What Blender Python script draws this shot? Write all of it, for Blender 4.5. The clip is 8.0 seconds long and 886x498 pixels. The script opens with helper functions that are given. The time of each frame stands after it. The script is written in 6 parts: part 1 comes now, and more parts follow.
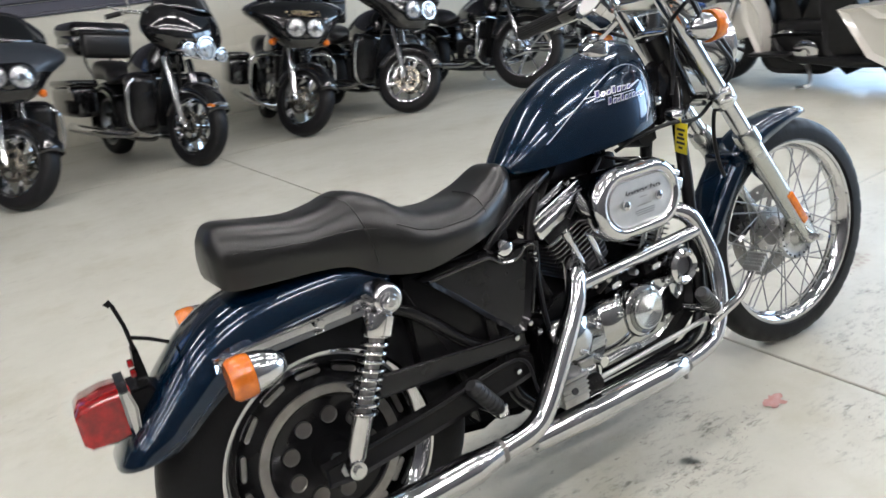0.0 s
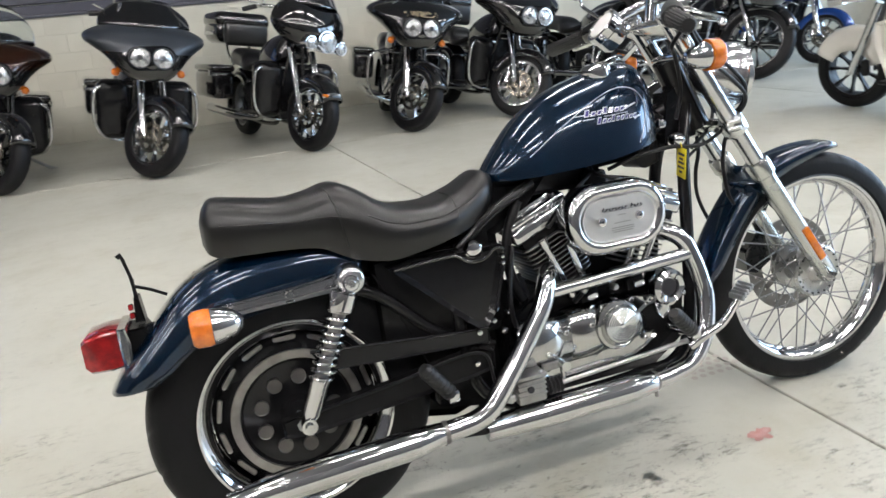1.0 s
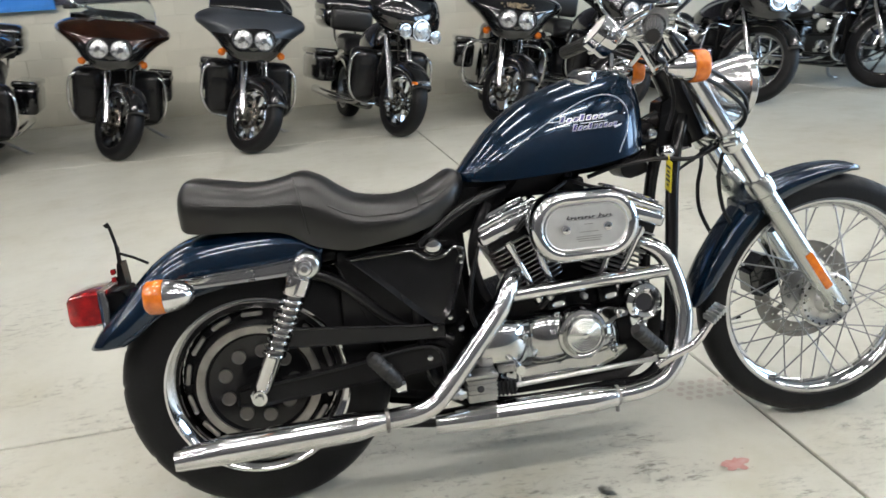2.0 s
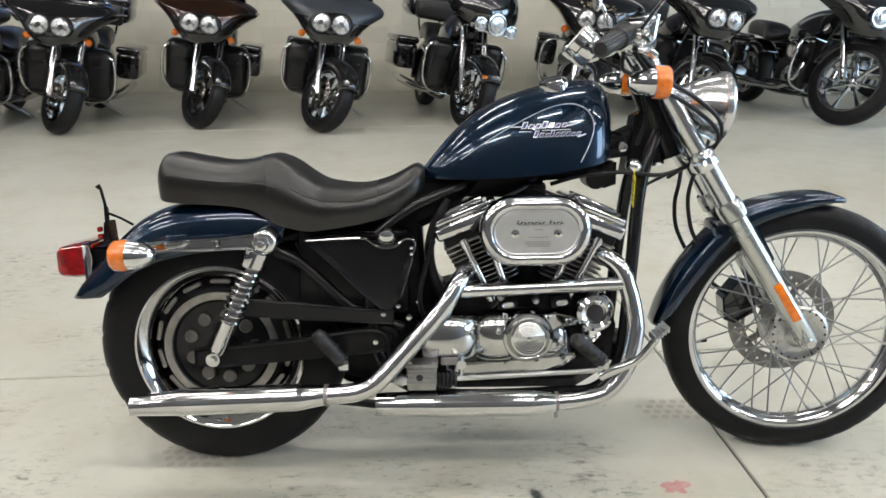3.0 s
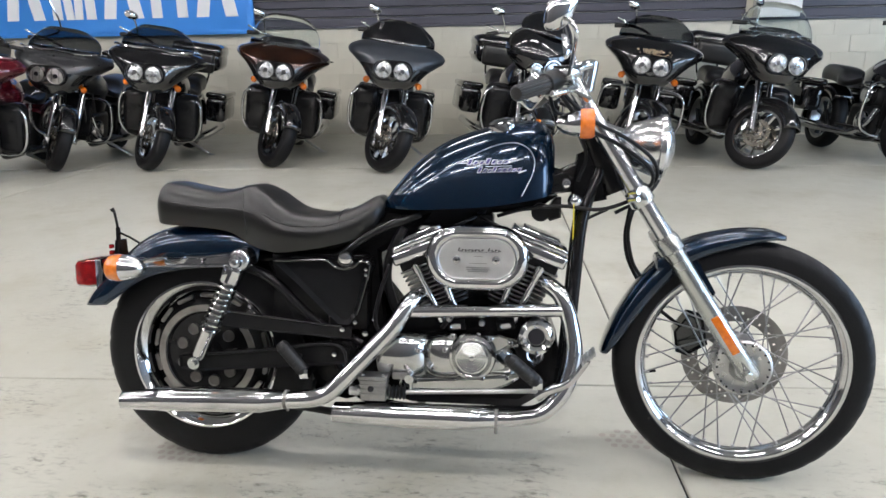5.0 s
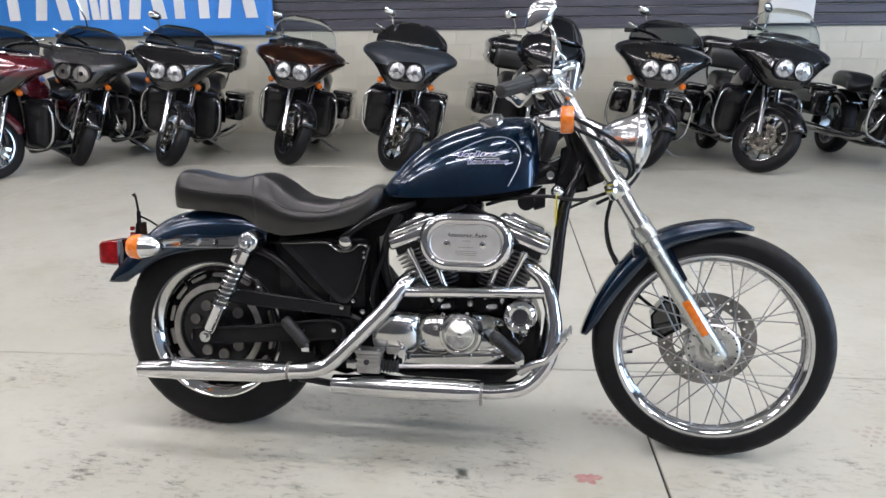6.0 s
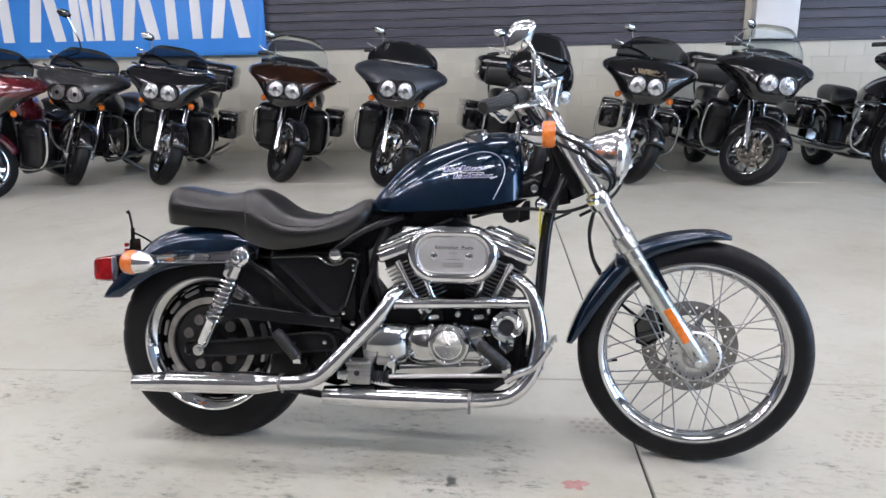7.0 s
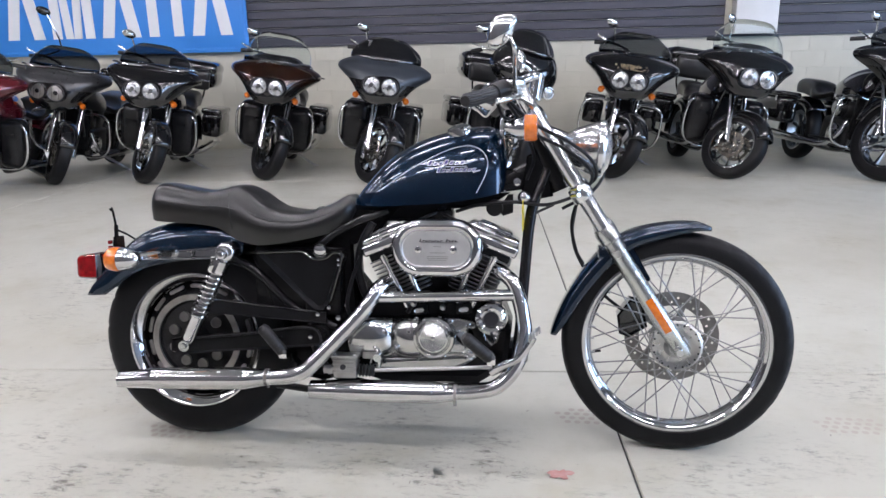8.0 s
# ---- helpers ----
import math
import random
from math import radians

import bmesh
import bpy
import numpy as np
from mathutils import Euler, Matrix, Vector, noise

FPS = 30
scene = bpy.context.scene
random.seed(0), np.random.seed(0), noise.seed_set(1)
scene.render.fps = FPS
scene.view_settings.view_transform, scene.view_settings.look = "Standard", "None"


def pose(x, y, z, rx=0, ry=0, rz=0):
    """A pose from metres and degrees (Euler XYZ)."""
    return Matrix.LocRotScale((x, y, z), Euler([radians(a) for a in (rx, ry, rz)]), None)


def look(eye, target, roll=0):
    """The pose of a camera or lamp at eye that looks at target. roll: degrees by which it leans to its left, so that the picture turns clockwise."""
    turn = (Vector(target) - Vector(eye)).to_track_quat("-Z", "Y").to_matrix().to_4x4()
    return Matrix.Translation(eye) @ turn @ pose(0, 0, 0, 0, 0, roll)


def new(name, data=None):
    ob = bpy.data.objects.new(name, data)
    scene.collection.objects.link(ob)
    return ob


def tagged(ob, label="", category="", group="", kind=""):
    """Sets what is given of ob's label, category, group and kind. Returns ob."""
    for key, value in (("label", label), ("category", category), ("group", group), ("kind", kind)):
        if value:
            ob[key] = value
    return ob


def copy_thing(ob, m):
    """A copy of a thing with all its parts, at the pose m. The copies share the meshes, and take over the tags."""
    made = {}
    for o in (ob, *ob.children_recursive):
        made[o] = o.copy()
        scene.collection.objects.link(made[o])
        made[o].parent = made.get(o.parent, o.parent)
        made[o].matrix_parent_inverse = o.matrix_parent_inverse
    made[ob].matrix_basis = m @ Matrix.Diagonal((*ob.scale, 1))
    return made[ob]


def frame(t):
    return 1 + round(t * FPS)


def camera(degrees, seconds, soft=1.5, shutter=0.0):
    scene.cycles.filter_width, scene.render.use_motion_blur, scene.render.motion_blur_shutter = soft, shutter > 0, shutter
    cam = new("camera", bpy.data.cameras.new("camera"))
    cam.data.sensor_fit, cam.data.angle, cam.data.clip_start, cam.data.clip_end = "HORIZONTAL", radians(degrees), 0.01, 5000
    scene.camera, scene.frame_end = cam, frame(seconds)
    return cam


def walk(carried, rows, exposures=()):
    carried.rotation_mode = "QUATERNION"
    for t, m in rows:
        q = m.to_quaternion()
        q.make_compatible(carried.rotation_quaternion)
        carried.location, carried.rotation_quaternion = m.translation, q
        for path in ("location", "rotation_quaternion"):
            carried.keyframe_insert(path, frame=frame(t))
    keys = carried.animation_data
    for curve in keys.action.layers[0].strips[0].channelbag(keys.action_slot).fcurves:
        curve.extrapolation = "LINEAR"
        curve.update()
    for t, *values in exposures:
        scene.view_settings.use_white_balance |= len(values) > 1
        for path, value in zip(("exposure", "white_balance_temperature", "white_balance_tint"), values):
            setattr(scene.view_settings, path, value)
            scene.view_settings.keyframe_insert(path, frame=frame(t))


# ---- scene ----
cam = camera(64.5, 8.0, soft=1.5, shutter=0.5)
PATH = [
    (0, (-0.322, -1.166, 1.16), (0.558, 0.486, 0.458), -8.0),
    (0.5, (-0.206, -1.339, 1.164), (0.481, 0.411, 0.482), -6.8),
    (1, (-0.08, -1.431, 1.162), (0.479, 0.371, 0.501), -5.4),
    (1.5, (0.09, -1.478, 1.164), (0.477, 0.37, 0.502), -4.6),
    (1.7, (0.155, -1.502, 1.165), (0.48, 0.355, 0.499), -4.4),
    (2.8, (0.524, -1.643, 1.171), (0.551, 0.241, 0.501), -1.1),
    (3, (0.577, -1.628, 1.178), (0.561, 0.252, 0.497), -0.4),
    (3.5, (0.701, -1.657, 1.19), (0.588, 0.228, 0.53), 0.1),
    (4, (0.821, -1.756, 1.19), (0.633, 0.127, 0.543), 0.3),
    (4.5, (0.884, -1.762, 1.189), (0.659, 0.132, 0.586), -0.5),
    (4.7, (0.909, -1.759, 1.187), (0.659, 0.142, 0.617), -0.9),
    (6, (1.039, -1.927, 1.179), (0.717, -0.033, 0.624), -0.4),
    (6.5, (1.058, -1.959, 1.179), (0.731, -0.057, 0.655), -0.9),
    (7, (1.068, -1.976, 1.181), (0.76, -0.067, 0.671), -0.9),
    (7.5, (1.077, -1.985, 1.18), (0.799, -0.073, 0.662), -1.0),
    (8, (1.076, -1.992, 1.175), (0.807, -0.079, 0.656), -1.2),
]
EXPOSURES = [(0.0, -0.01, 6190, 13), (1.0, 0.11, 6240, 12), (1.5, 0.10, 6290, 11), (3.5, 0.01, 6390, 10), (4.5, 0.02, 6220, 12), (6.5, 0.04, 6020, 17), (8.0, 0.04, 5860, 19)]
walk(cam, [(t, look(eye, target, roll)) for t, eye, target, roll in PATH], EXPOSURES)

# ---- world, exposure ----
scene.view_settings.exposure = 0.0
world = bpy.data.worlds.new("world")
scene.world = world
world.use_nodes = True
wn = world.node_tree.nodes
sky = wn.new("ShaderNodeTexSky")
sky.sky_type, sky.sun_disc = "NISHITA", False
sky.sun_elevation, sky.sun_rotation = radians(35), radians(100)
world.node_tree.links.new(sky.outputs[0], wn["Background"].inputs[0])
wn["Background"].inputs[1].default_value = 0.12


# ---- materials ----
def material(name, color, rough=0.5, metal=0.0, color2=None, scale=8.0, amount=0.5, bump=0.0, bump_scale=60.0,
             coat=0.0, rough_var=0.08, vary=0.0, spec=0.5):
    """A surface with colour and gloss varied at two scales, and fine relief."""
    m = bpy.data.materials.new(name)
    m.use_nodes = True
    n, l = m.node_tree.nodes, m.node_tree.links
    b = n["Principled BSDF"]
    b.inputs["Metallic"].default_value = metal
    b.inputs["Coat Weight"].default_value = coat
    b.inputs["Coat Roughness"].default_value = 0.03
    b.inputs["Specular IOR Level"].default_value = spec
    co = n.new("ShaderNodeTexCoord")
    big, fine = n.new("ShaderNodeTexNoise"), n.new("ShaderNodeTexNoise")
    big.inputs["Scale"].default_value, big.inputs["Detail"].default_value = scale, 5
    fine.inputs["Scale"].default_value, fine.inputs["Detail"].default_value = bump_scale, 3
    for t in (big, fine):
        l.new(co.outputs["Object"], t.inputs["Vector"])
    ramp = n.new("ShaderNodeValToRGB")
    c2 = color2 or tuple(v * 0.75 for v in color)
    ramp.color_ramp.elements[0].color = (*c2, 1)
    ramp.color_ramp.elements[1].color = (*color, 1)
    ramp.color_ramp.elements[0].position = 0.5 - amount * 0.5
    ramp.color_ramp.elements[1].position = 0.5 + amount * 0.3
    l.new(big.outputs["Fac"], ramp.inputs[0])
    col = ramp.outputs[0]
    if vary:
        info, hsv, mr = n.new("ShaderNodeObjectInfo"), n.new("ShaderNodeHueSaturation"), n.new("ShaderNodeMapRange")
        mr.inputs["To Min"].default_value, mr.inputs["To Max"].default_value = 1 - vary, 1 + vary
        l.new(info.outputs["Random"], mr.inputs["Value"])
        l.new(mr.outputs[0], hsv.inputs["Value"])
        l.new(col, hsv.inputs["Color"])
        col = hsv.outputs[0]
    l.new(col, b.inputs["Base Color"])
    mr = n.new("ShaderNodeMapRange")
    mr.inputs["To Min"].default_value, mr.inputs["To Max"].default_value = max(0.01, rough - rough_var), min(1, rough + rough_var)
    l.new(fine.outputs["Fac"], mr.inputs["Value"])
    l.new(mr.outputs[0], b.inputs["Roughness"])
    if bump:
        bp = n.new("ShaderNodeBump")
        bp.inputs["Strength"].default_value, bp.inputs["Distance"].default_value = bump, 0.002
        l.new(fine.outputs["Fac"], bp.inputs["Height"])
        l.new(bp.outputs[0], b.inputs["Normal"])
    return m


def concrete(name, base, stain, scuff):
    """Sealed concrete: broad blotches, fine speckle, dark scuff marks and a soft sheen."""
    m = bpy.data.materials.new(name)
    m.use_nodes = True
    n, l = m.node_tree.nodes, m.node_tree.links
    b = n["Principled BSDF"]
    geo = n.new("ShaderNodeNewGeometry")

    def tex(scale, detail, rough=0.6, stretch=None):
        t = n.new("ShaderNodeTexNoise")
        t.inputs["Scale"].default_value, t.inputs["Detail"].default_value, t.inputs["Roughness"].default_value = scale, detail, rough
        if stretch:
            mp = n.new("ShaderNodeMapping")
            mp.inputs["Scale"].default_value, mp.inputs["Rotation"].default_value = stretch, (0, 0, 0.5)
            l.new(geo.outputs["Position"], mp.inputs[0])
            l.new(mp.outputs[0], t.inputs["Vector"])
        else:
            l.new(geo.outputs["Position"], t.inputs["Vector"])
        return t

    def ramp(src, p0, p1):
        r = n.new("ShaderNodeMapRange")
        r.interpolation_type = "SMOOTHSTEP"
        r.inputs["From Min"].default_value, r.inputs["From Max"].default_value = p0, p1
        l.new(src.outputs["Fac"], r.inputs["Value"])
        return r.outputs[0]

    def mix(fac, a, c):
        x = n.new("ShaderNodeMix")
        x.data_type = "RGBA"
        l.new(fac, x.inputs[0])
        if isinstance(a, tuple):
            x.inputs[6].default_value = (*a, 1)
        else:
            l.new(a, x.inputs[6])
        x.inputs[7].default_value = (*c, 1)
        return x.outputs[2]

    def times(a, c):
        x = n.new("ShaderNodeMath")
        x.operation = "MULTIPLY"
        l.new(a, x.inputs[0])
        if isinstance(c, float):
            x.inputs[1].default_value = c
        else:
            l.new(c, x.inputs[1])
        return x.outputs[0]

    col = mix(ramp(tex(0.7, 6), 0.35, 0.75), base, stain)
    col = mix(times(ramp(tex(2.4, 7, 0.68), 0.48, 0.72), 0.55), col, tuple(v * k for v, k in zip(stain, (0.86, 0.83, 0.74))))
    col = mix(times(ramp(tex(14, 5, 0.7), 0.45, 0.8), 0.5), col, tuple(v * 0.82 for v in base))
    marks = times(ramp(tex(19, 10, 0.82, (0.8, 2.0, 1.0)), 0.53, 0.62), ramp(tex(1.9, 5, 0.65), 0.51, 0.64))
    col = mix(times(marks, 0.5), col, scuff)
    spots = times(ramp(tex(26, 4, 0.6, (1.0, 1.5, 1.0)), 0.66, 0.72), ramp(tex(2.6, 2), 0.5, 0.62))
    col = mix(times(spots, 0.6), col, tuple(v * 0.6 for v in scuff))
    l.new(col, b.inputs["Base Color"])
    r = n.new("ShaderNodeMapRange")
    r.inputs["To Min"].default_value, r.inputs["To Max"].default_value = 0.22, 0.5
    l.new(tex(5, 5).outputs["Fac"], r.inputs["Value"])
    l.new(r.outputs[0], b.inputs["Roughness"])
    bp = n.new("ShaderNodeBump")
    bp.inputs["Strength"].default_value, bp.inputs["Distance"].default_value = 0.12, 0.002
    l.new(tex(40, 6).outputs["Fac"], bp.inputs["Height"])
    l.new(bp.outputs[0], b.inputs["Normal"])
    return m


def glass(name, color, rough=0.02):
    m = bpy.data.materials.new(name)
    m.use_nodes = True
    b = m.node_tree.nodes["Principled BSDF"]
    b.inputs["Base Color"].default_value = (*color, 1)
    b.inputs["Transmission Weight"].default_value = 1
    b.inputs["Roughness"].default_value = rough
    b.inputs["IOR"].default_value = 1.3
    return m


def glow(name, color, strength):
    m = bpy.data.materials.new(name)
    m.use_nodes = True
    b = m.node_tree.nodes["Principled BSDF"]
    b.inputs["Emission Color"].default_value = (*color, 1)
    b.inputs["Emission Strength"].default_value = strength
    return m


CHROME = material("chrome", (0.66, 0.66, 0.665), 0.08, 1.0, (0.58, 0.58, 0.59), 20, 0.6, rough_var=0.03)
SATIN = material("satin_chrome", (0.68, 0.68, 0.685), 0.2, 1.0, (0.60, 0.60, 0.61), 20, 0.6, rough_var=0.05, bump=0.004, bump_scale=25)
STEEL = material("brushed_steel", (0.62, 0.62, 0.62), 0.3, 1.0, (0.5, 0.5, 0.5), 40, 0.6, bump=0.05, bump_scale=200)
ALU = material("polished_aluminium", (0.72, 0.73, 0.72), 0.2, 1.0, (0.58, 0.59, 0.58), 15, 0.6, bump=0.04, bump_scale=80)
DISC = material("disc_steel", (0.33, 0.32, 0.31), 0.4, 1.0, (0.22, 0.21, 0.2), 30, 0.6)
BLUE = material("dark_blue_paint", (0.0009, 0.0132, 0.035), 0.20, 0.55, (0.0006, 0.0088, 0.025), 3, 0.8, coat=0.75, rough_var=0.04, bump_scale=600, bump=0.01, spec=0.3)
BLACK = material("black_gloss_paint", (0.008, 0.008, 0.009), 0.10, 0.0, (0.003, 0.003, 0.003), 5, 0.8, coat=0.8, rough_var=0.05)
# Copies of the black with reflections turned down, imitating gloss that mirrors dark surroundings.
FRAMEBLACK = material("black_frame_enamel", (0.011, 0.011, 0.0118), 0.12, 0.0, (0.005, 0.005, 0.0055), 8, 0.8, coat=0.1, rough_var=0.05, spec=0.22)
CASEBLACK = material("black_case_powder_coat", (0.0095, 0.0095, 0.0100), 0.24, 0.0, (0.005, 0.005, 0.0054), 24, 0.7, bump=0.05, bump_scale=250, spec=0.13)
WRINKLE = material("black_satin_paint", (0.009, 0.009, 0.0096), 0.36, 0.0, (0.0035, 0.0035, 0.004), 20, 0.7, bump=0.12, bump_scale=250, spec=0.32)
RUBBER = material("tyre_rubber", (0.0082, 0.0082, 0.0092), 0.46, 0.0, (0.0045, 0.0045, 0.005), 14, 0.7, bump=0.25, bump_scale=160, rough_var=0.12, spec=0.18)
GRIPRUB = material("grip_rubber", (0.008, 0.008, 0.0088), 0.5, 0.0, (0.012, 0.012, 0.012), 30, 0.7, bump=0.2, bump_scale=300)
LEATHER = material("black_seat_leather", (0.0062, 0.006, 0.0058), 0.31, 0.0, (0.0040, 0.0039, 0.0038), 9, 0.7, bump=0.14, bump_scale=420, rough_var=0.07, spec=0.50)
AMBER = material("amber_lens", (0.72, 0.185, 0.010), 0.15, 0.0, (0.40, 0.075, 0.004), 75, 0.8, coat=0.8)
RED = material("red_lens", (0.30, 0.006, 0.008), 0.10, 0.0, (0.10, 0.002, 0.003), 70, 0.6, coat=0.8)
# Dark mottling in the lens colour stands in for reflections in the glass.
LENS = material("lamp_glass", (0.60, 0.61, 0.62), 0.22, 0.7, (0.16, 0.165, 0.17), 34, 0.5, coat=1.0, bump=0.5, bump_scale=45)
PLATE = material("satin_aluminium_plate", (0.73, 0.73, 0.725), 0.42, 0.9, (0.62, 0.62, 0.615), 30, 0.7, bump=0.03, bump_scale=150)
YELLOW = material("yellow_tag_card", (0.75, 0.62, 0.02), 0.5, 0.0, (0.6, 0.5, 0.02), 30, 0.6)
BRIGHT = material("polished_case", (0.53, 0.53, 0.525), 0.09, 1.0, (0.46, 0.46, 0.455), 18, 0.6, rough_var=0.03, bump=0.01, bump_scale=40)
HUBALU = material("dull_hub_aluminium", (0.60, 0.60, 0.59), 0.28, 1.0, (0.38, 0.38, 0.375), 18, 0.9, bump=0.06, bump_scale=70, rough_var=0.03)
CASTALU = material("cast_aluminium", (0.40, 0.40, 0.39), 0.40, 0.9, (0.20, 0.20, 0.195), 28, 0.8, bump=0.25, bump_scale=140)
GOLDDISC = material("bronzed_disc_steel", (0.44, 0.41, 0.35), 0.24, 1.0, (0.22, 0.19, 0.15), 22, 0.7)
SLIDER = material("satin_slider_aluminium", (0.58, 0.59, 0.57), 0.27, 1.0, (0.50, 0.51, 0.49), 8, 0.7, rough_var=0.012, bump_scale=14)
HOLEGREY = material("dull_casting_metal", (0.20, 0.19, 0.18), 0.5, 0.9, (0.11, 0.105, 0.10), 30, 0.7)
SPOKE = material("spoke_steel", (0.40, 0.40, 0.40), 0.34, 1.0, (0.28, 0.28, 0.28), 30, 0.6)
# Black for print, and for shade painted into bores, sockets and small holes.
INK_AND_SHADE = material("black_print", (0.015, 0.015, 0.02), 0.5)
PURPLE = material("purple_print", (0.045, 0.035, 0.17), 0.3, coat=0.5)
SILVERLINE = material("silver_print", (0.62, 0.62, 0.68), 0.3, 0.3, coat=0.5)
CABLE = material("black_cable", (0.008, 0.008, 0.009), 0.4, spec=0.2)
RING = material("machined_ring_metal", (0.42, 0.405, 0.38), 0.48, 1.0, (0.22, 0.21, 0.20), 25, 0.7, bump=0.05, bump_scale=150)
FLOOR = concrete("sealed_concrete", (0.55, 0.545, 0.474), (0.465, 0.457, 0.388), (0.22, 0.20, 0.165))
JOINT = material("dark_floor_joint", (0.06, 0.06, 0.055), 0.9, bump=0.3)
BLOCKPAINT = material("cream_block_paint", (0.57, 0.555, 0.465), 0.55, 0.0, (0.49, 0.475, 0.395), 2.5, 0.8, bump=0.5, bump_scale=110, vary=0.05)
MORTAR = material("painted_mortar", (0.56, 0.545, 0.455), 0.7, 0.0, (0.47, 0.455, 0.38), 6, 0.7, bump=0.5)
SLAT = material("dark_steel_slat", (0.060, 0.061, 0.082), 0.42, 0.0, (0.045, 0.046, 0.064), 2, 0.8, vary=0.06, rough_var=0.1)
WHITE = material("white_paint", (0.78, 0.78, 0.77), 0.5, 0.0, (0.68, 0.68, 0.66), 3, 0.8, bump=0.1)
SIGNBLUE = material("blue_banner_vinyl", (0.060, 0.29, 0.80), 0.4, 0.0, (0.050, 0.25, 0.72), 2, 0.8)
SIGNWHITE = material("white_banner_vinyl", (0.90, 0.91, 0.93), 0.4, 0.0, (0.84, 0.85, 0.88), 3, 0.8)
CEIL = material("grey_ceiling_panel", (0.20, 0.20, 0.20), 0.8, 0.0, (0.16, 0.16, 0.16), 2, 0.8)
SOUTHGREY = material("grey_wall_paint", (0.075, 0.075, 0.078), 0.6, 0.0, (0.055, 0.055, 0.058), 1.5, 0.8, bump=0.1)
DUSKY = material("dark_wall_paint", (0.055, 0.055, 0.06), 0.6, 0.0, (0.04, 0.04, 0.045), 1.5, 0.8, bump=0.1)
TUBE = glow("lit_tube", (1.0, 0.945, 0.885), 71.5)
SMOKED = glass("smoked_screen", (0.13, 0.138, 0.15))
CLEAR = glass("clear_screen", (0.86, 0.92, 0.92))


# ---- mesh helpers ----
def part(name, bm, mat, parent=None, label="", smooth=True, m=None):
    """One mesh object out of a bmesh or of (verts, faces), under a thing or a part."""
    if isinstance(bm, tuple):
        data = bpy.data.meshes.new(name)
        data.from_pydata([tuple(v) for v in bm[0]], [], bm[1])
        bm = bmesh.new()
        bm.from_mesh(data)
        bpy.data.meshes.remove(data)
    bmesh.ops.remove_doubles(bm, verts=bm.verts, dist=1e-6)
    bmesh.ops.recalc_face_normals(bm, faces=bm.faces)
    data = bpy.data.meshes.new(name)
    bm.to_mesh(data)
    bm.free()
    if smooth:
        data.shade_smooth()
        data.set_sharp_from_angle(angle=radians(38))
    data.materials.append(mat)
    ob = new(name, data)
    if parent:
        ob.parent = parent
    if m is not None:
        ob.matrix_basis = m
    if label:
        tagged(ob, label)
    return ob


def again(ob, parent, m, name=None):
    """A further piece on the same mesh."""
    o = new(name or ob.name.split(".")[0], ob.data)
    o.parent = parent
    o.matrix_basis = m
    return o


def join(*shapes):
    verts, faces = [], []
    for v, f in shapes:
        k = len(verts)
        verts += [tuple(p) for p in v]
        faces += [tuple(i + k for i in q) for q in f]
    return verts, faces


def moved(shape, m):
    return [tuple(m @ Vector(v)) for v in shape[0]], shape[1]


def grid(rings, closed=True, caps=True, loop=False):
    """Skin over rings of points. closed: each ring is a loop; loop: the last ring meets the first."""
    n = len(rings[0])
    verts = [tuple(p) for r in rings for p in r]
    faces = []
    for a in range(len(rings) if loop else len(rings) - 1):
        b = (a + 1) % len(rings)
        for i in range(n if closed else n - 1):
            j = (i + 1) % n
            faces.append((a * n + i, a * n + j, b * n + j, b * n + i))
    if caps and closed and not loop:
        faces.append(tuple(range(n)))
        k = (len(rings) - 1) * n
        faces.append(tuple(k + i for i in range(n)))
    return verts, faces


def smooth_line(pts, steps=6):
    """A Catmull-Rom line through points."""
    p = [Vector(v) for v in pts]
    p = [2 * p[0] - p[1], *p, 2 * p[-1] - p[-2]]
    out = []
    for i in range(1, len(p) - 2):
        for s in range(steps):
            t = s / steps
            out.append(0.5 * (2 * p[i] + (p[i + 1] - p[i - 1]) * t + (2 * p[i - 1] - 5 * p[i] + 4 * p[i + 1] - p[i + 2]) * t * t
                              + (3 * p[i] - p[i - 1] - 3 * p[i + 1] + p[i + 2]) * t ** 3))
    out.append(p[-2])
    return out


def tube(pts, r, n=12, steps=0, caps=True):
    """A round bar along points; r: one radius or one a point."""
    if steps:
        if not isinstance(r, (int, float)):
            r = list(np.interp(np.linspace(0, len(pts) - 1, (len(pts) - 1) * steps + 1), range(len(pts)), r))
        pts = smooth_line(pts, steps)
    pts = [Vector(p) for p in pts]
    rs = [r] * len(pts) if isinstance(r, (int, float)) else [float(v) for v in r]
    rings, up = [], None
    for i, p in enumerate(pts):
        d = (pts[min(i + 1, len(pts) - 1)] - pts[max(i - 1, 0)]).normalized()
        if up is None:
            up = d.orthogonal().normalized()
        up = (up - d * up.dot(d)).normalized()
        side = d.cross(up)
        rings.append([p + rs[i] * (math.cos(a) * up + math.sin(a) * side) for a in (2 * math.pi * k / n for k in range(n))])
    return grid(rings, caps=caps)


def lathe(profile, n=32, axis="y", loop=False):
    """Turns (radius, along) points round an axis through the origin."""
    rings = []
    for r, h in profile:
        ring = []
        for k in range(n):
            a = 2 * math.pi * k / n
            c, s = r * math.cos(a), r * math.sin(a)
            ring.append({"y": (c, h, s), "x": (h, c, s), "z": (c, s, h)}[axis])
        rings.append(ring)
    return grid(rings, caps=not loop, loop=loop)


def rod(a, b, r, r2=None, n=16):
    return tube([a, b], [r, r if r2 is None else r2], n)


